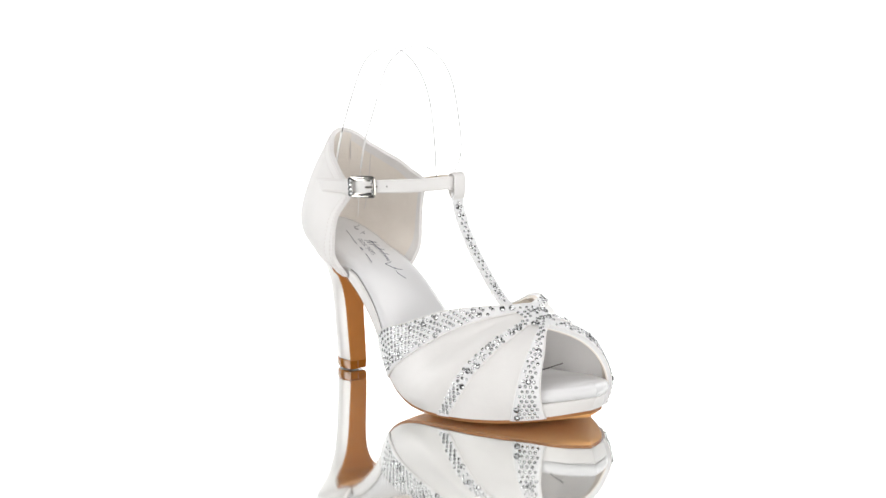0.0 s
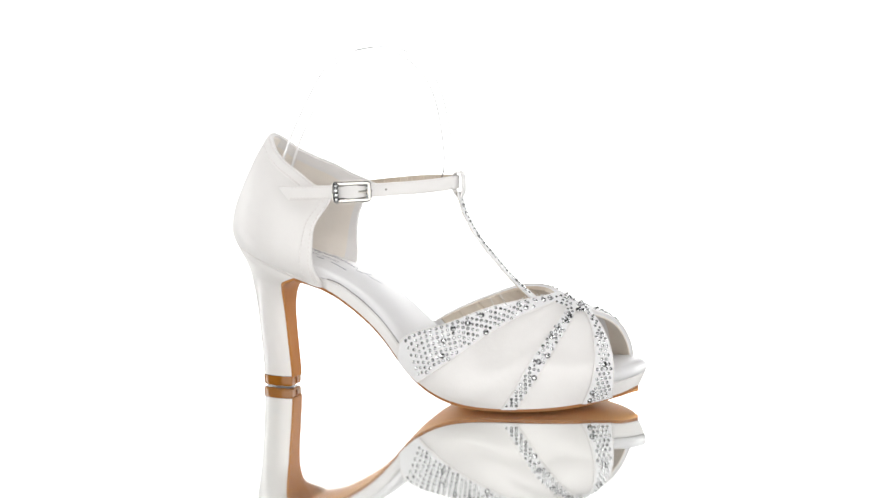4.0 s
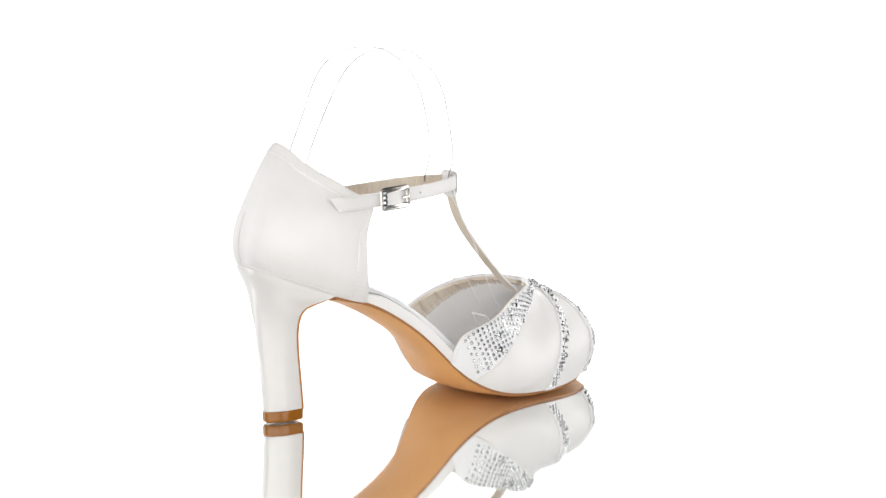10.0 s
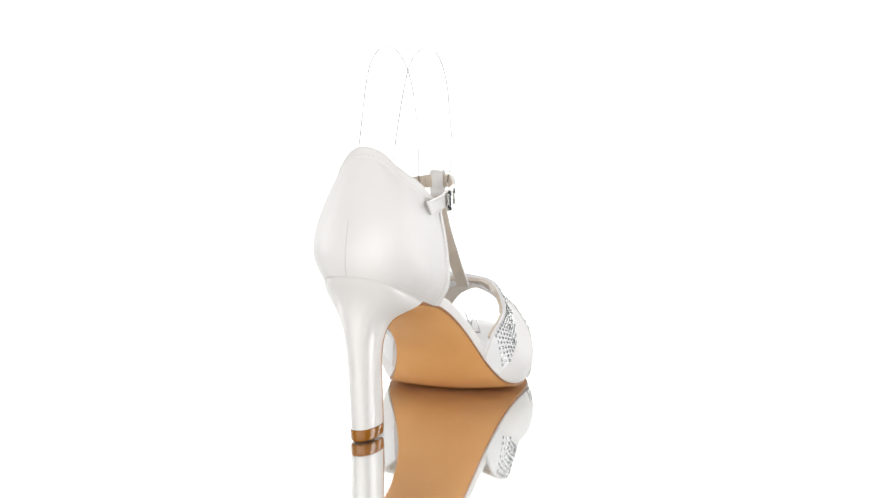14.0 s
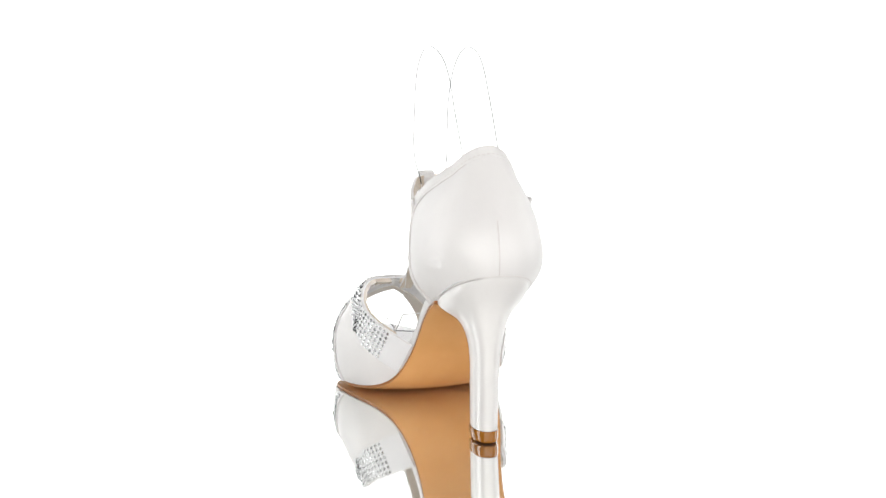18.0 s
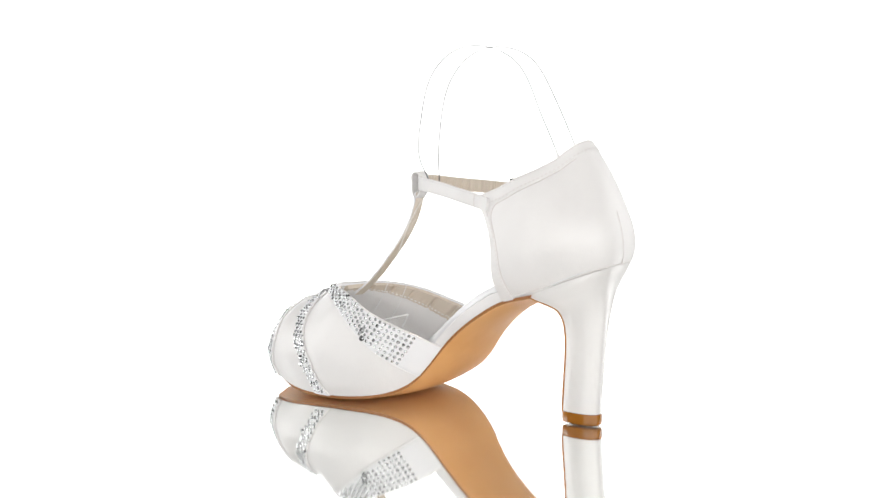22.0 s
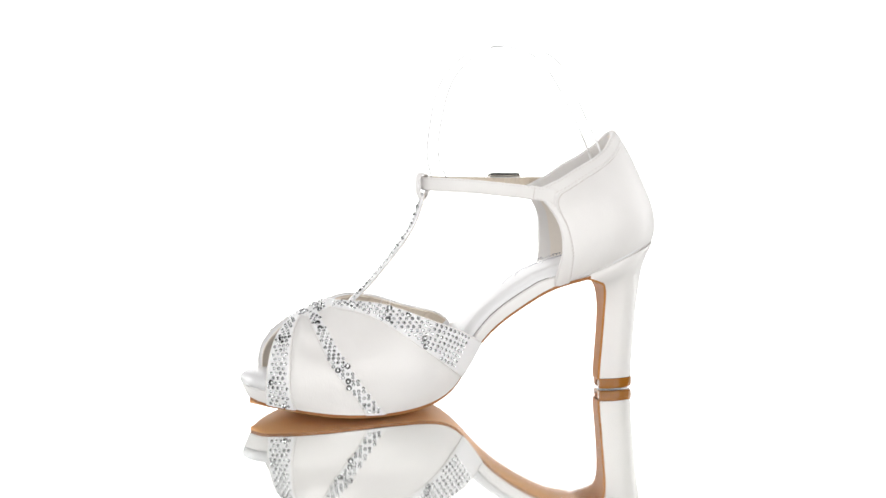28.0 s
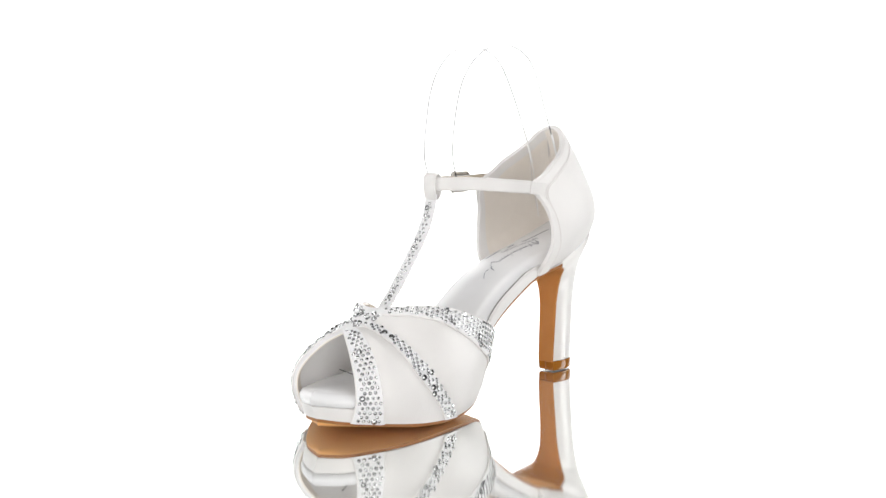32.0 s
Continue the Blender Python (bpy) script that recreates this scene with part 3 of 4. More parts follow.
def build_quarter(shoe):
    # finer steps round the back
    u = np.linspace(-1, 1, 97)
    v = np.r_[np.linspace(0, 0.10, 9), np.linspace(0.13, 1, 28)]
    g = quarter_grid(u, v)
    n = normals_of(g)
    if n[48, 16, 0] > 0:
        n = -n
    # the lower edge turns in towards the heel seat
    turn = np.clip(1 - v / 0.08, 0, 1) ** 2
    g = g - n * (0.0016 * turn)[None, :, None] - np.array([0, 0, 0.0017]) * turn[None, :, None]
    vv, ff = shell(g, n, 0.0, 0.0009)
    quarter = part("quarter", vv, ff, SATIN, shoe, "white satin heel counter with stitched seams")
    vv, ff = shell(g[1:-1, 1:-1] - n[1:-1, 1:-1] * 0.0012, n[1:-1, 1:-1], 0.0, 0.0009)
    part("quarter_lining", vv, ff, LINING, shoe, "pale beige satin lining of the counter")
    # binding folded over the topline
    gt = quarter_grid(u, np.linspace(0.905, 1.004, 7))
    nt = normals_of(gt)
    if nt[48, 3, 0] > 0:
        nt = -nt
    lift = np.interp(np.linspace(0, 1, 7), [0, 0.15, 0.85, 1], [0.0001, 0.0006, 0.0007, 0.0003])[None, :]
    vv, ff = shell(gt, nt, np.repeat(lift, len(u), 0), 0.0028)
    part("topline_binding", vv, ff, SATIN, quarter, "folded satin binding along the topline")
    rows = [stitches(gt[3:-3, 1] + nt[3:-3, 1] * 0.0006, nt[3:-3, 1]), stitches(gt[3:-3, 5] + nt[3:-3, 5] * 0.0006, nt[3:-3, 5])]
    # cord and painted shade line round the inner side: topline, corner, front edge
    us, vs = [], []
    for k in np.linspace(0, 1, 60):
        if k < 0.55:
            us.append(0.22 + (0.955 - 0.22) * k / 0.55)
            vs.append(0.905)
        else:
            q = (k - 0.55) / 0.45
            us.append(0.974 + 0.002 * q)
            vs.append(0.905 - 0.895 * q)
    us = np.convolve(np.r_[[us[0]] * 4, us, [us[-1]] * 4], np.ones(9) / 9, "valid")
    vs = np.convolve(np.r_[[vs[0]] * 4, vs, [vs[-1]] * 4], np.ones(9) / 9, "valid")
    line = np.array([quarter_grid(np.array([a]), np.array([b]))[0, 0] for a, b in zip(us, vs)])
    line[:, 1] += 0.0002
    vv, ff = tube(line, 0.00062, 8)
    part("edge_cord", vv, ff, SATIN, quarter, "raised satin cord round the front corner")
    low_line = np.array([quarter_grid(np.array([a - 0.008]), np.array([b - 0.008 if b > 0.02 else b]))[0, 0] for a, b in zip(us, vs)])
    low_line[:, 1] += 0.00005
    vv, ff = tube(low_line, 0.0003, 6)
    part("edge_shade_line", vv, ff, SEAM_SHADE, quarter, "grey line painting the seam shade beside the cord")
    # seam where the counter meets the heel
    low = g[2:-2, 2] + n[2:-2, 2] * 0.0001
    vv, ff = tube(low, 0.00026, 6)
    part("seat_seam", vv, ff, THREAD, quarter, "fine seam above the heel seat")
    # facings along both front edges
    for k, (a, b) in enumerate(((-1.0, -0.968), (0.968, 1.0))):
        gu = np.linspace(a, b, 9)
        gf = quarter_grid(gu, np.linspace(0.0, 0.905, 33))
        nf = normals_of(gf)
        if nf[4, 16, 1] * (-1 if a < 0 else 1) < 0:
            nf = -nf
        w = np.interp(np.linspace(0, 1, 9), [0, 0.12, 0.88, 1], [0.0002, 0.0007, 0.0007, 0.0002])
        vv, ff = shell(gf, nf, np.repeat(w[:, None], 33, 1), 0.0025)
        part("side_binding", vv, ff, SATIN, quarter, "satin facing along the front edge")
        j = 1 if a > 0 else 7
        j2 = 7 if a > 0 else 1
        rows.append(stitches(gf[j] + nf[j] * 0.0006, nf[j]))
        if a < 0:
            rows.append(stitches(gf[j2] + nf[j2] * 0.0006, nf[j2]))
    vv, ff = merge(rows)
    tagged(part("stitching", vv, ff, THREAD, quarter), kind="stuff")
    # centre back seam
    gb = quarter_grid(np.array([-0.02, 0.0, 0.02]), np.linspace(0.02, 0.43, 14))
    vv, ff = tube(gb[:, :, :][1] + np.array([-0.0001, 0, 0]), 0.00035)
    part("back_seam", vv, ff, THREAD, quarter, "short raised centre back seam")
    # padded grip inside the heel, fold shade painted as a grey line either side
    gg = quarter_grid(np.linspace(-0.17, 0.17, 15), np.linspace(0.70, 0.985, 13))
    ng = normals_of(gg)
    if ng[7, 4, 0] > 0:
        ng = -ng
    dome = np.outer(np.sin(np.linspace(0.02, math.pi - 0.02, 15)) ** 0.3, np.sin(np.linspace(0.05, math.pi - 0.05, 13)) ** 0.3)
    vv, ff = shell(gg, ng, -0.0021, 0.0024 + 0.0020 * dome)
    part("heel_grip", vv, ff, LINING, quarter, "padded satin grip inside the heel")
    for a, b in ((-0.20, -0.16), (0.20, 0.16), (-0.47, -0.45), (0.44, 0.42)):
        deep = abs(a) < 0.3
        gs = quarter_grid(np.array([a, (a + b) / 2, b]), np.linspace(0.72 if deep else 0.25, 0.95, 16))
        ns = normals_of(gs)
        if ns[1, 8, 0] > 0 and abs(ns[1, 8, 0]) > 0.3 or ns[1, 8, 1] * a < 0:
            ns = -ns
        line = gs[1] - ns[1] * 0.0025
        line += (gs[0] - gs[2]) * np.linspace(0.5, -0.5, 16)[:, None]
        vv, ff = tube(line, 0.0005 if deep else 0.0003, 6)
        part("fold_shade_line" if deep else "lining_seam", vv, ff, SEAM_SHADE if deep else THREAD, quarter, "grey line painting the shade in a lining fold" if deep else "")


# ---- vamp ----
RIBS = {
    -1: [[(-0.0150, -0.0360, 0.0300), (-0.0123, -0.0393, 0.0425), (0.0139, -0.0385, 0.0543), (0.0388, -0.0265, 0.0640), (0.0640, -0.0070, 0.0690), (0.0750, 0.0160, 0.0690)],
         [(-0.0010, -0.0390, 0.0180), (0.0080, -0.0434, 0.0235), (0.0240, -0.0425, 0.0350), (0.0430, -0.0320, 0.0490), (0.0640, -0.0130, 0.0612), (0.0815, 0.0150, 0.0668)],
         [(0.0544, -0.0405, 0.0045), (0.0611, -0.0405, 0.0140), (0.0696, -0.0364, 0.0303), (0.0768, -0.0250, 0.0447), (0.0824, -0.0070, 0.0569), (0.0832, 0.0147, 0.0660)],
         [(0.0632, -0.0380, 0.0048), (0.0700, -0.0363, 0.0150), (0.0785, -0.0315, 0.0300), (0.0850, -0.0210, 0.0435), (0.0888, -0.0050, 0.0550), (0.0886, 0.0139, 0.0632)],
         [(0.1000, -0.0180, 0.0066), (0.1052, -0.0200, 0.0175), (0.1077, -0.0179, 0.0325), (0.1058, -0.0118, 0.0428), (0.1010, -0.0020, 0.0530), (0.0898, 0.0137, 0.0625)],
         [(0.1150, -0.0050, 0.0085), (0.1172, -0.0094, 0.0200), (0.1165, -0.0085, 0.0344), (0.1105, -0.0010, 0.0468), (0.1030, 0.0060, 0.0550), (0.0965, 0.0128, 0.0594)]],
    1: [[(-0.0215, 0.0232, 0.0392), (-0.0078, 0.0385, 0.0490), (0.0187, 0.0480, 0.0609), (0.0421, 0.0425, 0.0690), (0.0640, 0.0310, 0.0708), (0.0750, 0.0160, 0.0690)],
        [(-0.0075, 0.0305, 0.0195), (0.0120, 0.0510, 0.0360), (0.0326, 0.0530, 0.0518), (0.0505, 0.0473, 0.0625), (0.0664, 0.0365, 0.0665), (0.0815, 0.0150, 0.0668)],
        [(0.0454, 0.0590, 0.0045), (0.0505, 0.0615, 0.0110), (0.0580, 0.0617, 0.0215), (0.0671, 0.0593, 0.0352), (0.0754, 0.0490, 0.0500), (0.0832, 0.0147, 0.0660)],
        [(0.0573, 0.0605, 0.0050), (0.0645, 0.0612, 0.0175), (0.0750, 0.0593, 0.0308), (0.0818, 0.0529, 0.0440), (0.0866, 0.0406, 0.0552), (0.0886, 0.0139, 0.0632)],
        [(0.0998, 0.0522, 0.0085), (0.1024, 0.0549, 0.0174), (0.1026, 0.0525, 0.0340), (0.1009, 0.0453, 0.0479), (0.0968, 0.0323, 0.0575), (0.0898, 0.0137, 0.0625)],
        [(0.1161, 0.0425, 0.0105), (0.1165, 0.0463, 0.0220), (0.1145, 0.0427, 0.0368), (0.1109, 0.0356, 0.0469), (0.1050, 0.0255, 0.0545), (0.0965, 0.0128, 0.0594)]]}
KNOTS = {-1: [0, 0.11, 0.53, 0.60, 0.885, 1.0], 1: [0, 0.10, 0.486, 0.573, 0.88, 1.0]}
for rib in RIBS[1]:
    rib[:] = [(x, y - 0.0006 * min(1.0, max(0.0, (y - 0.04) / 0.02)), z) for x, y, z in rib]
RIB_CURVES = {k: [curve3(r) for r in RIBS[k]] for k in RIBS}


def vamp_grid(side, u, v):
    """Points of one side of the vamp: u from throat band to toe band, v from sole to the crossing on top."""
    rows = np.stack([c(v) for c in RIB_CURVES[side]])
    g = np.zeros((len(u), len(v), 3))
    for j in range(len(v)):
        # towards the crossing the panels run straight from band to band
        k = min(1.0, max(0.0, (v[j] - 0.62) / 0.3))
        straight = np.stack([np.interp(u, KNOTS[side], rows[:, j, c]) for c in range(3)], axis=1)
        g[:, j] = spline(KNOTS[side], rows[:, j])(u) * (1 - k) + straight * k
    foot = spline(KNOTS[side], rows[:, 0] if v[0] == 0 else np.stack([c(0.0)[0] for c in RIB_CURVES[side]]))(u)
    for i in range(len(u)):
        y, z = edge(foot[i, 0], side)
        if u[i] > KNOTS[side][1] * 0.9:
            tuck = 0.003 * min(1.0, max(0.0, (foot[i, 0] - 0.096) / 0.02))
            move = np.array([0, y - side * tuck - foot[i, 1], z - foot[i, 2]])
            g[i] += move[None, :] * ((1 - v) ** 4)[:, None]
    return g


def vamp_normals(g, side):
    n = normals_of(g)
    m = n[n.shape[0] // 2, n.shape[1] // 3]
    return n if m[1] * side > 0 else -n


def stone_mesh(name):
    # girdle, two rows of facets and a flat table
    verts, faces, n = [], [], 8
    rings = ((1.0, 0.0, 0), (1.0, 0.14, 0), (0.80, 0.48, 0.5), (0.36, 0.76, 0))
    for r, z, o in rings:
        verts += [(r * math.cos(2 * math.pi * (k + o) / n), r * math.sin(2 * math.pi * (k + o) / n), z) for k in range(n)]
    for k in range(n):
        k2 = (k + 1) % n
        faces += [(k, k2, n + k2, n + k), (n + k, n + k2, 2 * n + k), (n + k2, 2 * n + k2, 2 * n + k)]
        faces += [(2 * n + k, 2 * n + k2, 3 * n + k2), (2 * n + k, 3 * n + k2, 3 * n + k)]
    faces.append(tuple(range(3 * n, 4 * n)))
    me = bpy.data.meshes.new(name)
    me.from_pydata(verts, [], faces)
    me.materials.append(STONE)
    return me, verts, faces


STONE_ME, STONE_V, STONE_F = stone_mesh("rhinestone")
stone_count = 0


def set_stones(parent, places):
    """Glue stones on a part: the first ones singly, the rest as one layer."""
    global stone_count
    rest = []
    rng = random.Random(len(places) * 7 + stone_count)
    for p, n, t, r in places:
        n = unit(n)
        t = unit(t - n * np.dot(t, n))
        b = np.cross(n, t)
        tilt = rng.uniform(-0.08, 0.08), rng.uniform(-0.08, 0.08)
        n2 = unit(n + t * tilt[0] + b * tilt[1])
        t = unit(t - n2 * np.dot(t, n2))
        b = np.cross(n2, t)
        if stone_count < 300:
            ob = new("rhinestone", STONE_ME)
            ob.parent = parent
            ob.matrix_basis = Matrix(((t[0] * r * U, b[0] * r * U, n2[0] * r * U, p[0] * U), (t[1] * r * U, b[1] * r * U, n2[1] * r * U, p[1] * U), (t[2] * r * U, b[2] * r * U, n2[2] * r * U, p[2] * U), (0, 0, 0, 1)))
            stone_count += 1
        else:
            rest.append(([p + (t * x + b * y + n2 * z) * r for x, y, z in STONE_V], STONE_F))
    if rest:
        v, f = merge(rest)
        ob = part("rhinestone_layer", v, f, STONE, parent, smooth=False)
        ob["kind"] = "stuff"


def scatter(grid, nrm, lift, pitch, rng, big=0.07, margin=0.0018, start=0.04, end=1.0, slant=(0.0, 0.0), square=0.0, size=1.0):
    """Even lanes of stones along a band's grid (u across, v along): squared rows up to a point, staggered ones after it."""
    nu, nv = grid.shape[:2]
    mid = grid[nu // 2]
    d = np.r_[0, np.cumsum(np.linalg.norm(np.diff(mid, axis=0), axis=1))]
    width = np.linalg.norm(np.diff(grid, axis=0), axis=2).sum(axis=0)
    places, x, k = [], d[-1] * start, 0
    while x < d[-1] * end:
        full = float(np.interp(x, d, width))
        w = full - 2 * margin
        shift = 0.5 * (k % 2) if x > d[-1] * square else 0.0
        offs = [(i + shift) * pitch for i in range(-9, 10)]
        if square:
            offs = [(i + shift) * pitch - w / 2 for i in range(12)]
        for o in offs:
            if abs(o) > w / 2 + 0.0002 and abs(o) > 1e-6:
                continue
            a = 0.5 + o / full + rng.uniform(-0.015, 0.015) * pitch / full
            y = x + rng.uniform(-0.04, 0.04) * pitch + d[-1] * (slant[0] + (slant[1] - slant[0]) * a)
            if y < 0 or y > d[-1] * end:
                continue
            jf = float(np.interp(y, d, np.arange(nv)))
            uf = a * (nu - 1)
            i0, j0 = min(int(uf), nu - 2), min(int(jf), nv - 2)
            fu, fv = uf - i0, jf - j0

            def mix(q):
                return (q[i0, j0] * (1 - fu) + q[i0 + 1, j0] * fu) * (1 - fv) + (q[i0, j0 + 1] * (1 - fu) + q[i0 + 1, j0 + 1] * fu) * fv
            p, n = mix(grid), unit(mix(nrm))
            r = size * 0.00175 if rng.random() < big and x > d[-1] * square * 0.6 else size * rng.uniform(0.00088, 0.00108)
            places.append((p + n * lift, n, unit(grid[min(i0 + 1, nu - 1), j0] - grid[i0, j0]), r))
        x += pitch * (0.92 if shift or x > d[-1] * square else 1.0)
        k += 1
    # a large stone takes the place of those it would touch
    kept = []
    for q in sorted(places, key=lambda c: -c[3]):
        if all(np.linalg.norm(q[0] - o[0]) > (q[3] + o[3]) * 0.92 for o in kept):
            kept.append(q)
    return kept


def build_vamp(shoe):
    v = np.linspace(0, 1, 41)
    for side in (-1, 1):
        kn = KNOTS[side]
        # lining of the whole side
        u = np.linspace(0.06, 1, 41)
        g = vamp_grid(side, u, v)
        n = vamp_normals(g, side)
        vv, ff = shell(g - n * 0.0012, n, 0.0, 0.0008)
        part("vamp_lining", vv, ff, VAMP_LINING, shoe, "smooth pale lining inside the vamp")
        # gathered facing inside the throat
        gu, gv = np.linspace(0.002, 0.080, 7), np.linspace(0.12, 0.97, 120)
        gr = vamp_grid(side, gu, gv)
        nr = vamp_normals(gr, side)
        q = np.linspace(0, 1, 120)
        fold = sum(np.exp(-((q - c) / 0.009) ** 2) for c in (0.13, 0.27, 0.41, 0.56, 0.69, 0.83))
        pleat = 0.0007 - 0.0021 * fold[None, :] * np.sin(np.linspace(0.5, 2.6, 7))[:, None] + 0.0004 * np.sin(q * 150)[None, :] * np.linspace(0, 1, 7)[:, None] ** 2
        vv, ff = shell(gr, nr, -0.0010, 0.0030 + pleat)
        facing = part("gathered_facing", vv, ff, RUCHE, shoe, "gathered champagne satin facing inside the throat", sharp=1.2)
        hem = gr[5] - nr[5] * (0.0031 + pleat[5])[:, None]
        vv, ff = stitches(hem, -nr[5], 0.0019, 0.0010, 0.0005)
        tagged(part("stitching", vv, ff, SATIN, facing), kind="stuff")
        # beige facing behind the toe opening
        gf = vamp_grid(side, np.linspace(0.865, 0.999, 9), np.linspace(0.06, 1, 41))
        nf = vamp_normals(gf, side)
        vv, ff = shell(gf, nf, -0.0008, 0.0026)
        part("toe_facing", vv, ff, FACING, shoe, "beige satin facing inside the toe opening")
        # two plain satin panels
        for a, b in ((1, 2), (3, 4)):
            u = np.linspace(kn[a] - 0.012, kn[b] + 0.012, 23)
            g = vamp_grid(side, u, v)
            n = vamp_normals(g, side)
            vv, ff = shell(g, n, 0.0, 0.0011)
            part("vamp_panel", vv, ff, SATIN, shoe, "smooth white satin vamp panel")
    rng = random.Random(5)
    for a, b, name, pitch in ((0, 1, "throat_band", 0.0034), (2, 3, "middle_band", 0.0029), (4, 5, "toe_band", 0.0031)):
        for side in (-1, 1):
            kn = KNOTS[side]
            u = np.linspace(kn[a], kn[b], 13)
            vb = np.linspace(0.0, 1.0, 61)
            g = vamp_grid(side, u, vb)
            n = vamp_normals(g, side)
            w = np.interp(np.linspace(0, 1, 13), [0, 0.08, 0.92, 1], [0.0006, 0.0012, 0.0012, 0.0006])
            vv, ff = shell(g, n, np.repeat(w[:, None], 61, 1), 0.0011)
            band = part(name, vv, ff, BAND, shoe, "pale satin band set with rhinestones")
            for i in (0, 12):
                vv, ff = tube(g[i] + n[i] * 0.0006, 0.00050, 6)
                part("piping", vv, ff, SATIN, band)
            slant = (0.0, 0.0)
            if a == 0:
                slant = (0.105, 0.0) if side == -1 else (0.065, 0.045)
            set_stones(band, scatter(g, n, 0.0011, pitch, rng, start=0.035 if side == -1 or a else 0.085, end=0.90, margin=(0.0017, 0, 0.0009, 0, 0.0021)[a], slant=slant, square=0.30 if a == 0 else 0.0, big=0.06 if a == 0 else 0.09, size=1.12))
    # the bands cross over one another on the ridge
    u, vb = np.linspace(0.0, 1.0, 31), np.linspace(0.905, 1.0, 12)
    both, nrms = [], []
    for side in (-1, 1):
        g = vamp_grid(side, u, vb)
        n = vamp_normals(g, side)
        if n[15, 6, 2] < 0:
            n = -n
        both.append(g if side == -1 else g[:, ::-1][:, 1:])
        nrms.append(n if side == -1 else n[:, ::-1][:, 1:])
    g, n = np.concatenate(both, axis=1), np.concatenate(nrms, axis=1)
    across = np.linspace(-1, 1, g.shape[1])
    lift = 0.0012 * np.outer(np.ones(31), (1 - across ** 4)) + 0.0005
    top = g + n * lift[:, :, None]
    vv, ff = shell(top, n, 0.0, 0.0012)
    cross = part("band_crossing", vv, ff, BAND, shoe, "satin knot where the rhinestone bands cross")
    set_stones(cross, scatter(top, n, 0.0001, 0.0029, rng, start=0.02, end=0.99, margin=0.0012, big=0.08))


# ---- straps ----
ANKLE = [(-0.068, 0.0312, 0.1328), (-0.055, 0.0285, 0.1348), (-0.040, 0.0255, 0.1367), (-0.0245, 0.0215, 0.1385), (-0.0058, 0.0165, 0.1400), (0.0060, 0.0112, 0.1405), (0.0112, 0.0050, 0.1408),
         (0.0105, -0.0020, 0.1408), (0.003, -0.0085, 0.1398), (-0.0085, -0.0142, 0.1386), (-0.0272, -0.0212, 0.1374), (-0.0471, -0.0256, 0.1360), (-0.068, -0.0306, 0.1354), (-0.0945, -0.0340, 0.1346)]


def slant_end(verts, tip, along, up):
    """Cut the end of a strap at a slant, longer along its upper edge."""
    out = []
    for q in np.asarray(verts, float):
        d = np.dot(q - tip, along)
        k = max(0.0, 1 + d / 0.006) if np.linalg.norm(q - tip) < 0.012 else 0.0
        out.append(q + along * 0.75 * np.dot(q - tip, up) * min(k, 1.0))
    return out


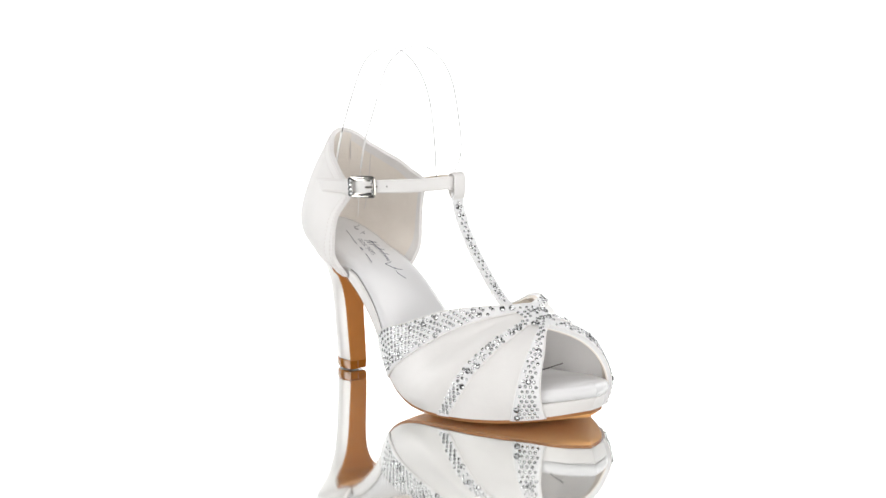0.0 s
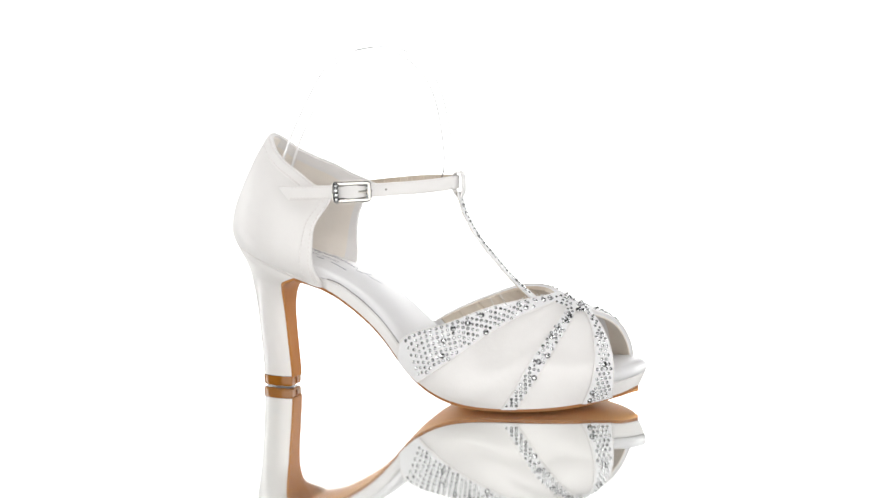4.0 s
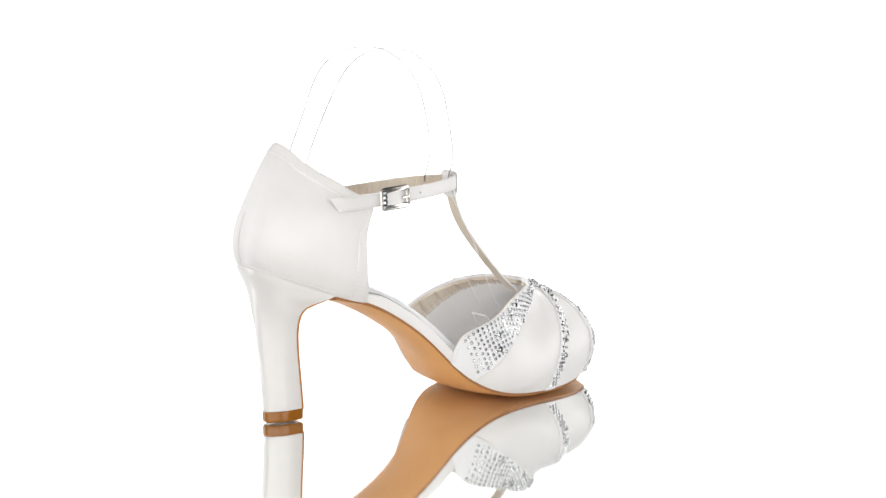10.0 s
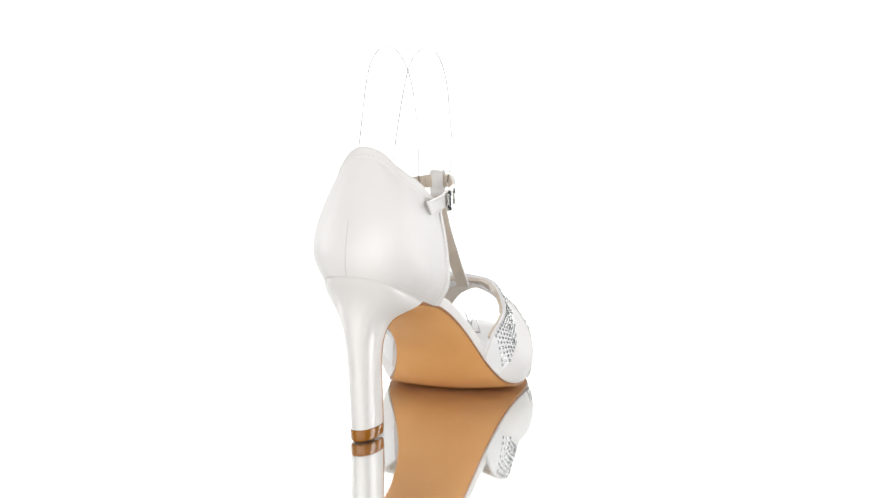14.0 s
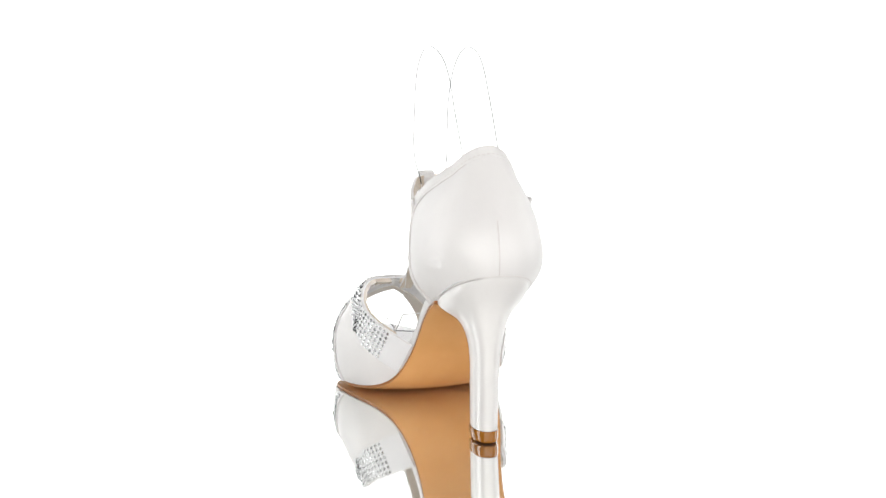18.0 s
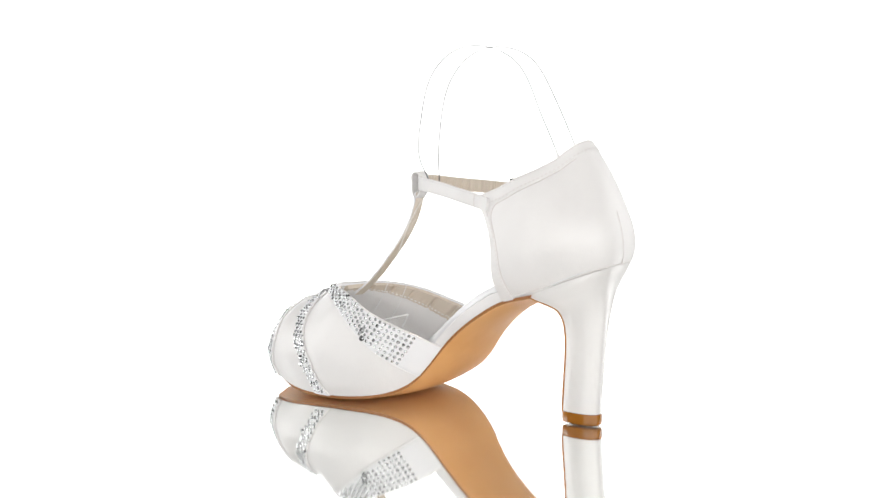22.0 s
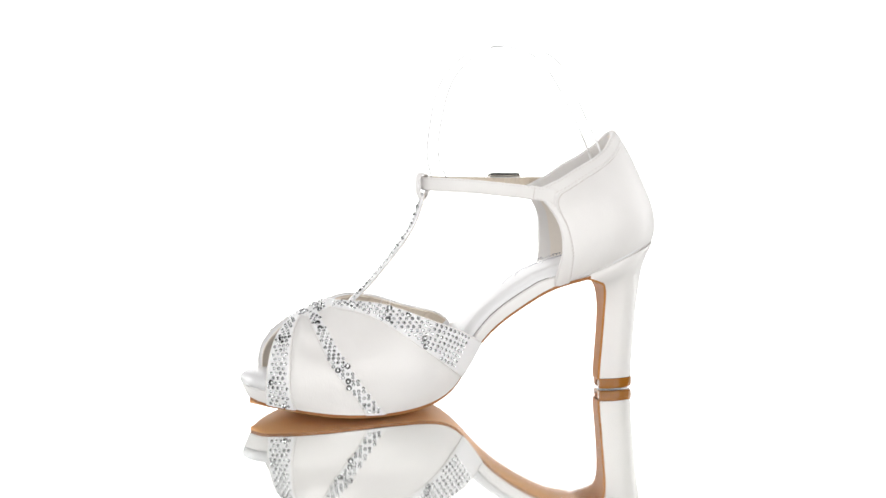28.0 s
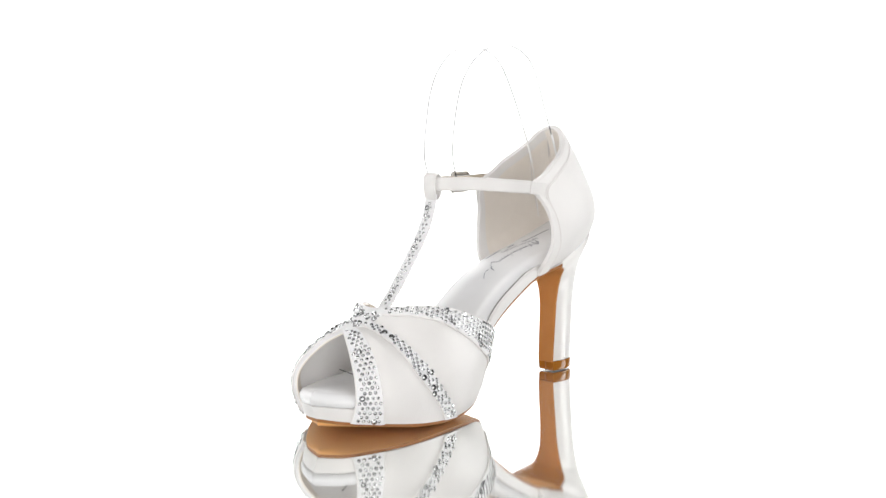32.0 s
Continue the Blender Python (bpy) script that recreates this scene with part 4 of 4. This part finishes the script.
def build_straps(shoe):
    p = curve3(ANKLE)(np.linspace(0, 1, 130))
    t = unit(np.gradient(p, axis=0))
    up = np.array([0, 0, 1.0]) - t * t[:, 2:3]
    up = unit(up)
    out = np.cross(up, t)  # faces outwards
    if out[0, 1] < 0:
        out = -out
    v, f = sweep(p, up, out, ribbon_profile(0.0086, 0.0016))
    v = slant_end(v, p[-1], t[-1], up[-1])
    strap = part("ankle_strap", v, f, SATIN, shoe, "narrow stitched satin ankle strap with punched holes")
    fine = np.linspace(2, 127, 620)
    pf, uf, of = (np.stack([np.interp(fine, np.arange(130), q[:, k]) for k in range(3)], axis=1) for q in (p, up, out))
    ribs = 0.0009 + 0.00016 * np.sin(fine * 5.2) + 0.0001 * np.sin(fine * 3.1 + 1)
    v, f = sweep(pf - of * ribs[:, None], uf, of, ribbon_profile(0.0080, 0.0006))
    v = slant_end(v, p[-1], t[-1], up[-1])
    part("strap_lining", v, f, RUCHE, strap, "champagne satin backing")
    rows = [stitches(p[4:-3] + out[4:-3] * 0.00084 + up[4:-3] * h, out[4:-3], 0.0014, 0.0009, 0.00027) for h in (0.0033, -0.0033)]
    v, f = merge(rows)
    tagged(part("stitching", v, f, THREAD, strap), kind="stuff")

    def near(x):
        k = 65 + int(np.argmin(np.abs(p[65:, 0] - x)))
        return p[k], t[k], up[k], out[k]
    # raised dark discs paint the shade inside the punched holes
    for x in (-0.0368, -0.0285):
        c, tt, uu, oo = near(x)
        ring = [c + oo * 0.00095 + tt * 0.0007 * math.cos(a) + uu * 0.0007 * math.sin(a) for a in np.linspace(0, 2 * math.pi, 9)[:-1]]
        v, f = ring + [q - oo * 0.0004 for q in ring], [tuple(range(8))] + [(i, (i + 1) % 8, 8 + (i + 1) % 8, 8 + i) for i in range(8)]
        part("hole_shade_disc", v, f, HOLE_SHADE, strap)
    k = int(np.argmin(np.abs(p[:60, 0] + 0.056)))
    v, f = tube([p[k] + out[k] * 0.0009 + up[k] * h for h in (-0.0042, -0.002, 0.002, 0.0042)], 0.0003)
    part("strap_seam", v, f, THREAD, strap)
    # buckle
    c, tt, uu, oo = near(-0.0490)
    c = c + oo * 0.0012
    hw, hh = 0.0117, 0.0062

    def rect(a, b, r, n=5):
        pts = []
        for cx, cy, s in ((a - r, b - r, 0), (-a + r, b - r, 90), (-a + r, -b + r, 180), (a - r, -b + r, 270)):
            pts += [(cx + r * math.cos(radians(s + 90 * i / n)), cy + r * math.sin(radians(s + 90 * i / n))) for i in range(n + 1)]
        return pts
    ring = rect(hw - 0.0008, hh - 0.0008, 0.0016)
    loop = np.array([c + tt * a + uu * b + oo * (0.0008 + 0.0007 * (1 - (a / hw) ** 2)) for a, b in ring])
    n, sec = len(loop), 8
    verts, faces = [], []
    for i in range(n):
        t1 = unit(loop[(i + 1) % n] - loop[i - 1])
        sd = np.cross(t1, oo)
        bar = 0.0018 if abs(ring[i][0]) > hw - 0.0025 else 0.0009
        verts += [loop[i] + sd * bar * math.cos(2 * math.pi * k / sec) + oo * 0.0008 * math.sin(2 * math.pi * k / sec) for k in range(sec)]
    for i in range(n):
        for k in range(sec):
            i2, k2 = (i + 1) % n, (k + 1) % sec
            faces.append((i * sec + k, i * sec + k2, i2 * sec + k2, i2 * sec + k))
    buckle = part("buckle", verts, faces, METAL, shoe, "small polished silver buckle set with stones", sharp=1.2)
    tip = -1 if tt[0] > 0 else 1
    v, f = tube([c - tt * tip * (hw - 0.0012) * s + oo * (0.0016 + 0.0008 * (1 - s * s)) for s in (1.0, 0.8, 0.6, 0.45)], 0.0007, 8)
    part("prong", v, f, METAL, buckle)
    places = [(c + tt * tip * (hw - 0.0018) + uu * h + oo * 0.0020, oo, uu, 0.0021) for h in (-0.0043, -0.00145, 0.00145, 0.0043)]
    places += [(c - tt * tip * (hw - 0.0016) + uu * h + oo * 0.0018, oo, uu, 0.0009) for h in (-0.0042, -0.0024, 0.0024, 0.0042)]
    set_stones(buckle, places)
    # strap tail bulging through the buckle
    q = np.linspace(-0.0075, 0.0075, 15)
    pts = np.array([c + tt * a + oo * (0.0021 * math.cos(a / 0.0075 * 1.5) - 0.0004) for a in q])
    v, f = sweep(pts, np.repeat(uu[None], 15, 0), np.repeat(oo[None], 15, 0), ribbon_profile(0.0082, 0.0010))
    part("strap_keeper", v, f, SATIN, strap)
    # T strap
    tp = [(0.0120, 0.0056, 0.1345), (0.0130, 0.0054, 0.1300), (0.0170, 0.0055, 0.1184), (0.0250, 0.0059, 0.1049), (0.0376, 0.0068, 0.0896), (0.0496, 0.0080, 0.0765), (0.0585, 0.0093, 0.0685), (0.0650, 0.0106, 0.0632)]
    p = curve3(tp)(np.linspace(0, 1, 70))
    t = unit(np.gradient(p, axis=0))
    sd = unit(np.cross(t, np.array([1.0, 0.10, 0.6])))
    fr = np.cross(sd, t)
    if fr[10, 0] < 0:
        fr, sd = -fr, -sd
    v, f = sweep(p, sd, fr, ribbon_profile(0.0088, 0.0012))
    tstrap = part("t_strap", v, f, BAND, shoe, "narrow satin T strap set with a row of rhinestones")
    v, f = sweep(p - fr * 0.0008, sd, fr, ribbon_profile(0.0080, 0.0005))
    part("strap_lining", v, f, RUCHE, tstrap, "champagne satin backing")
    grid = np.stack([p - sd * 0.0044, p, p + sd * 0.0044])
    set_stones(tstrap, scatter(grid, np.stack([fr, fr, fr]), 0.0006, 0.0031, random.Random(11), big=0.10, margin=0.0021, start=0.07, end=0.90, size=1.0))
    # loop over the ankle strap
    cx, cy = 0.0114, 0.0058
    prof = [(0.0016, 0.1308), (0.0030, 0.1340), (0.0032, 0.1400), (0.0030, 0.1452), (0.0018, 0.1468), (0.0, 0.1471), (-0.0018, 0.1467), (-0.0028, 0.1452), (-0.0030, 0.1400), (-0.0022, 0.1340), (0.0004, 0.1308)]
    pts = np.array([(cx + a, cy + 0.1 * a, z) for a, z in prof])
    pts = curve3(pts)(np.linspace(0, 1, 30))
    tg = unit(np.gradient(pts, axis=0))
    side = np.array([-0.1, 1.0, 0.0])
    side = np.repeat(unit(side)[None], 30, 0)
    v, f = sweep(pts, side, np.cross(side, tg), ribbon_profile(0.0092, 0.0011))
    part("strap_loop", v, f, SATIN, tstrap, "folded satin loop over the ankle strap")


# ---- clear form inside the shoe ----
def build_form():
    e = {-1: [(0.060, -0.004, 0.032), (0.040, -0.005, 0.060), (0.018, -0.006, 0.110), (0.0082, -0.0052, 0.1280), (0.0038, -0.0044, 0.1410), (0.0056, -0.0060, 0.1510), (0.0045, -0.0068, 0.1753), (-0.0035, -0.0076, 0.2043), (-0.0258, -0.0096, 0.2240), (-0.0480, -0.0110, 0.2262), (-0.0676, -0.0119, 0.2190), (-0.0828, -0.0126, 0.1992), (-0.0975, -0.0138, 0.1705), (-0.108, -0.014, 0.140), (-0.112, -0.013, 0.108)],
         1: [(0.060, 0.020, 0.034), (0.038, 0.017, 0.062), (0.014, 0.015, 0.112), (0.0045, 0.0128, 0.1280), (-0.0032, 0.0124, 0.1410), (0.0010, 0.0145, 0.1520), (0.0009, 0.0155, 0.1800), (-0.0083, 0.0156, 0.2080), (-0.0294, 0.0151, 0.2250), (-0.0550, 0.0140, 0.2266), (-0.0765, 0.0115, 0.2160), (-0.0905, 0.0098, 0.1900), (-0.1027, 0.0080, 0.1638), (-0.111, 0.008, 0.138), (-0.115, 0.008, 0.108)]}
    u = np.linspace(0, 1, 110)
    a, b = curve3(e[-1])(u), curve3(e[1])(u)
    rows = np.stack([a + (b - a) * q for q in np.linspace(0, 1, 7)], axis=0)
    form = tagged(new("shoe_form"), "clear plastic arch holding the shoe in shape", "shoe form")
    n = normals_of(rows)
    v, f = shell(rows, n, 0.00012, 0.00012)
    part("film", v, f, FILM, form, "thin clear acetate sheet")
    for q in (a, b, np.stack([a[0] + (b[0] - a[0]) * k for k in np.linspace(0, 1, 8)])):
        t = unit(np.gradient(q, axis=0))
        sd = unit(np.repeat((b - a).mean(axis=0)[None], len(q), 0)) if len(q) > 20 else np.repeat(np.array([[0.6, 0, 0.8]]), len(q), 0)
        w = unit(np.cross(t, sd))
        # painted dark for refraction above the strap, white for edge glow inside the shoe
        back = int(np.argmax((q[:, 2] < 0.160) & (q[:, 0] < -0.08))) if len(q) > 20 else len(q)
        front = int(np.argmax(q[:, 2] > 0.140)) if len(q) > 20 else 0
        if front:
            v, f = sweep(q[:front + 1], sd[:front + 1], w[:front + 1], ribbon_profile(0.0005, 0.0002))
            part("film_edge", v, f, FOOT_EDGE, form, "cut edge below the strap, painted white for its glow")
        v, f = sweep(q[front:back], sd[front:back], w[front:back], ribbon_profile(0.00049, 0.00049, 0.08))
        part("film_edge", v, f, FILM_EDGE, form, "cut edge painted dark to mimic refraction")
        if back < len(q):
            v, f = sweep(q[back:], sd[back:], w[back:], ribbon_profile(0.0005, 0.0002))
            part("film_edge", v, f, FOOT_EDGE, form, "cut edge inside the heel, painted white for its glow")
            # short white piece added as the glint of the sheet seen edge-on
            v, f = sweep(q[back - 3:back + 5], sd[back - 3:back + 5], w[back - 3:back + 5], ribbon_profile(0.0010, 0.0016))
            part("film_glint", v, f, FOOT_EDGE, form, "white piece painting the edge-on glint of the sheet at the topline")
    # turned-up foot of the sheet inside the toe
    k = np.linspace(0, 1, 12)[:, None]
    r, l = (np.array([[0.033, -0.004, 0.0503]]) + k * np.array([[0.019, -0.002, -0.0203]]), np.array([[0.037, 0.018, 0.0490]]) + k * np.array([[0.015, 0.006, -0.0180]]))
    bend = np.sin(k * math.pi) * np.array([[-0.0012, 0, -0.0012]])
    r, l = r + bend, l + bend
    tab = np.stack([r + (l - r) * q for q in np.linspace(0, 1, 5)])
    v, f = shell(tab, normals_of(tab), 0.00012, 0.00012)
    part("film_foot", v, f, FILM, form, "turned-up clear foot of the sheet")
    for q in (r, l, np.stack([r[0] + (l[0] - r[0]) * w for w in np.linspace(0, 1, 8)])):
        v, f = tube(q, 0.00046, 6)
        part("film_edge", v, f, FOOT_EDGE, form, "cut edge of the foot, painted white for its glow")
    # pointed tip of the sheet in the toe
    tip = np.array([(0.0790, -0.0020, 0.0285), (0.0888, 0.0145, 0.0308), (0.1045, 0.0180, 0.0372), (0.0930, 0.0290, 0.0315)])
    v = np.r_[tip, tip + (0, 0, 0.0002)]
    part("film_tip", v, [(0, 1, 2, 3), (4, 5, 6, 7), (0, 1, 5, 4), (1, 2, 6, 5), (2, 3, 7, 6), (3, 0, 4, 7)], FILM, form, "pointed clear tip of the sheet", smooth=False)
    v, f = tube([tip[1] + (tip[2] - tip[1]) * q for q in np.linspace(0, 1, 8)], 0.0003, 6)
    part("film_edge", v, f, FILM_EDGE, form, "cut edge painted dark to mimic refraction")
    for o in form.children:
        o.visible_shadow = False
    return form


def build_shoe():
    shoe = tagged(new("bridal_sandal"), "white satin peep-toe bridal sandal, high heel, T strap, rhinestone bands", "shoe")
    insole = build_sole(shoe)
    build_print(insole)
    build_heel(shoe)
    build_quarter(shoe)
    build_vamp(shoe)
    build_straps(shoe)
    return shoe


build_studio()
TURNTABLE = build_turntable()
SHOE = build_shoe()
FORM = build_form()


def motions():
    rows = [(float(t), pose(0, 0, 0, 0, 0, SPIN_START + SPIN_RATE * t)) for t in range(0, 33)]
    walk(TURNTABLE, rows)
    walk(SHOE, rows)
    walk(FORM, rows)


motions()
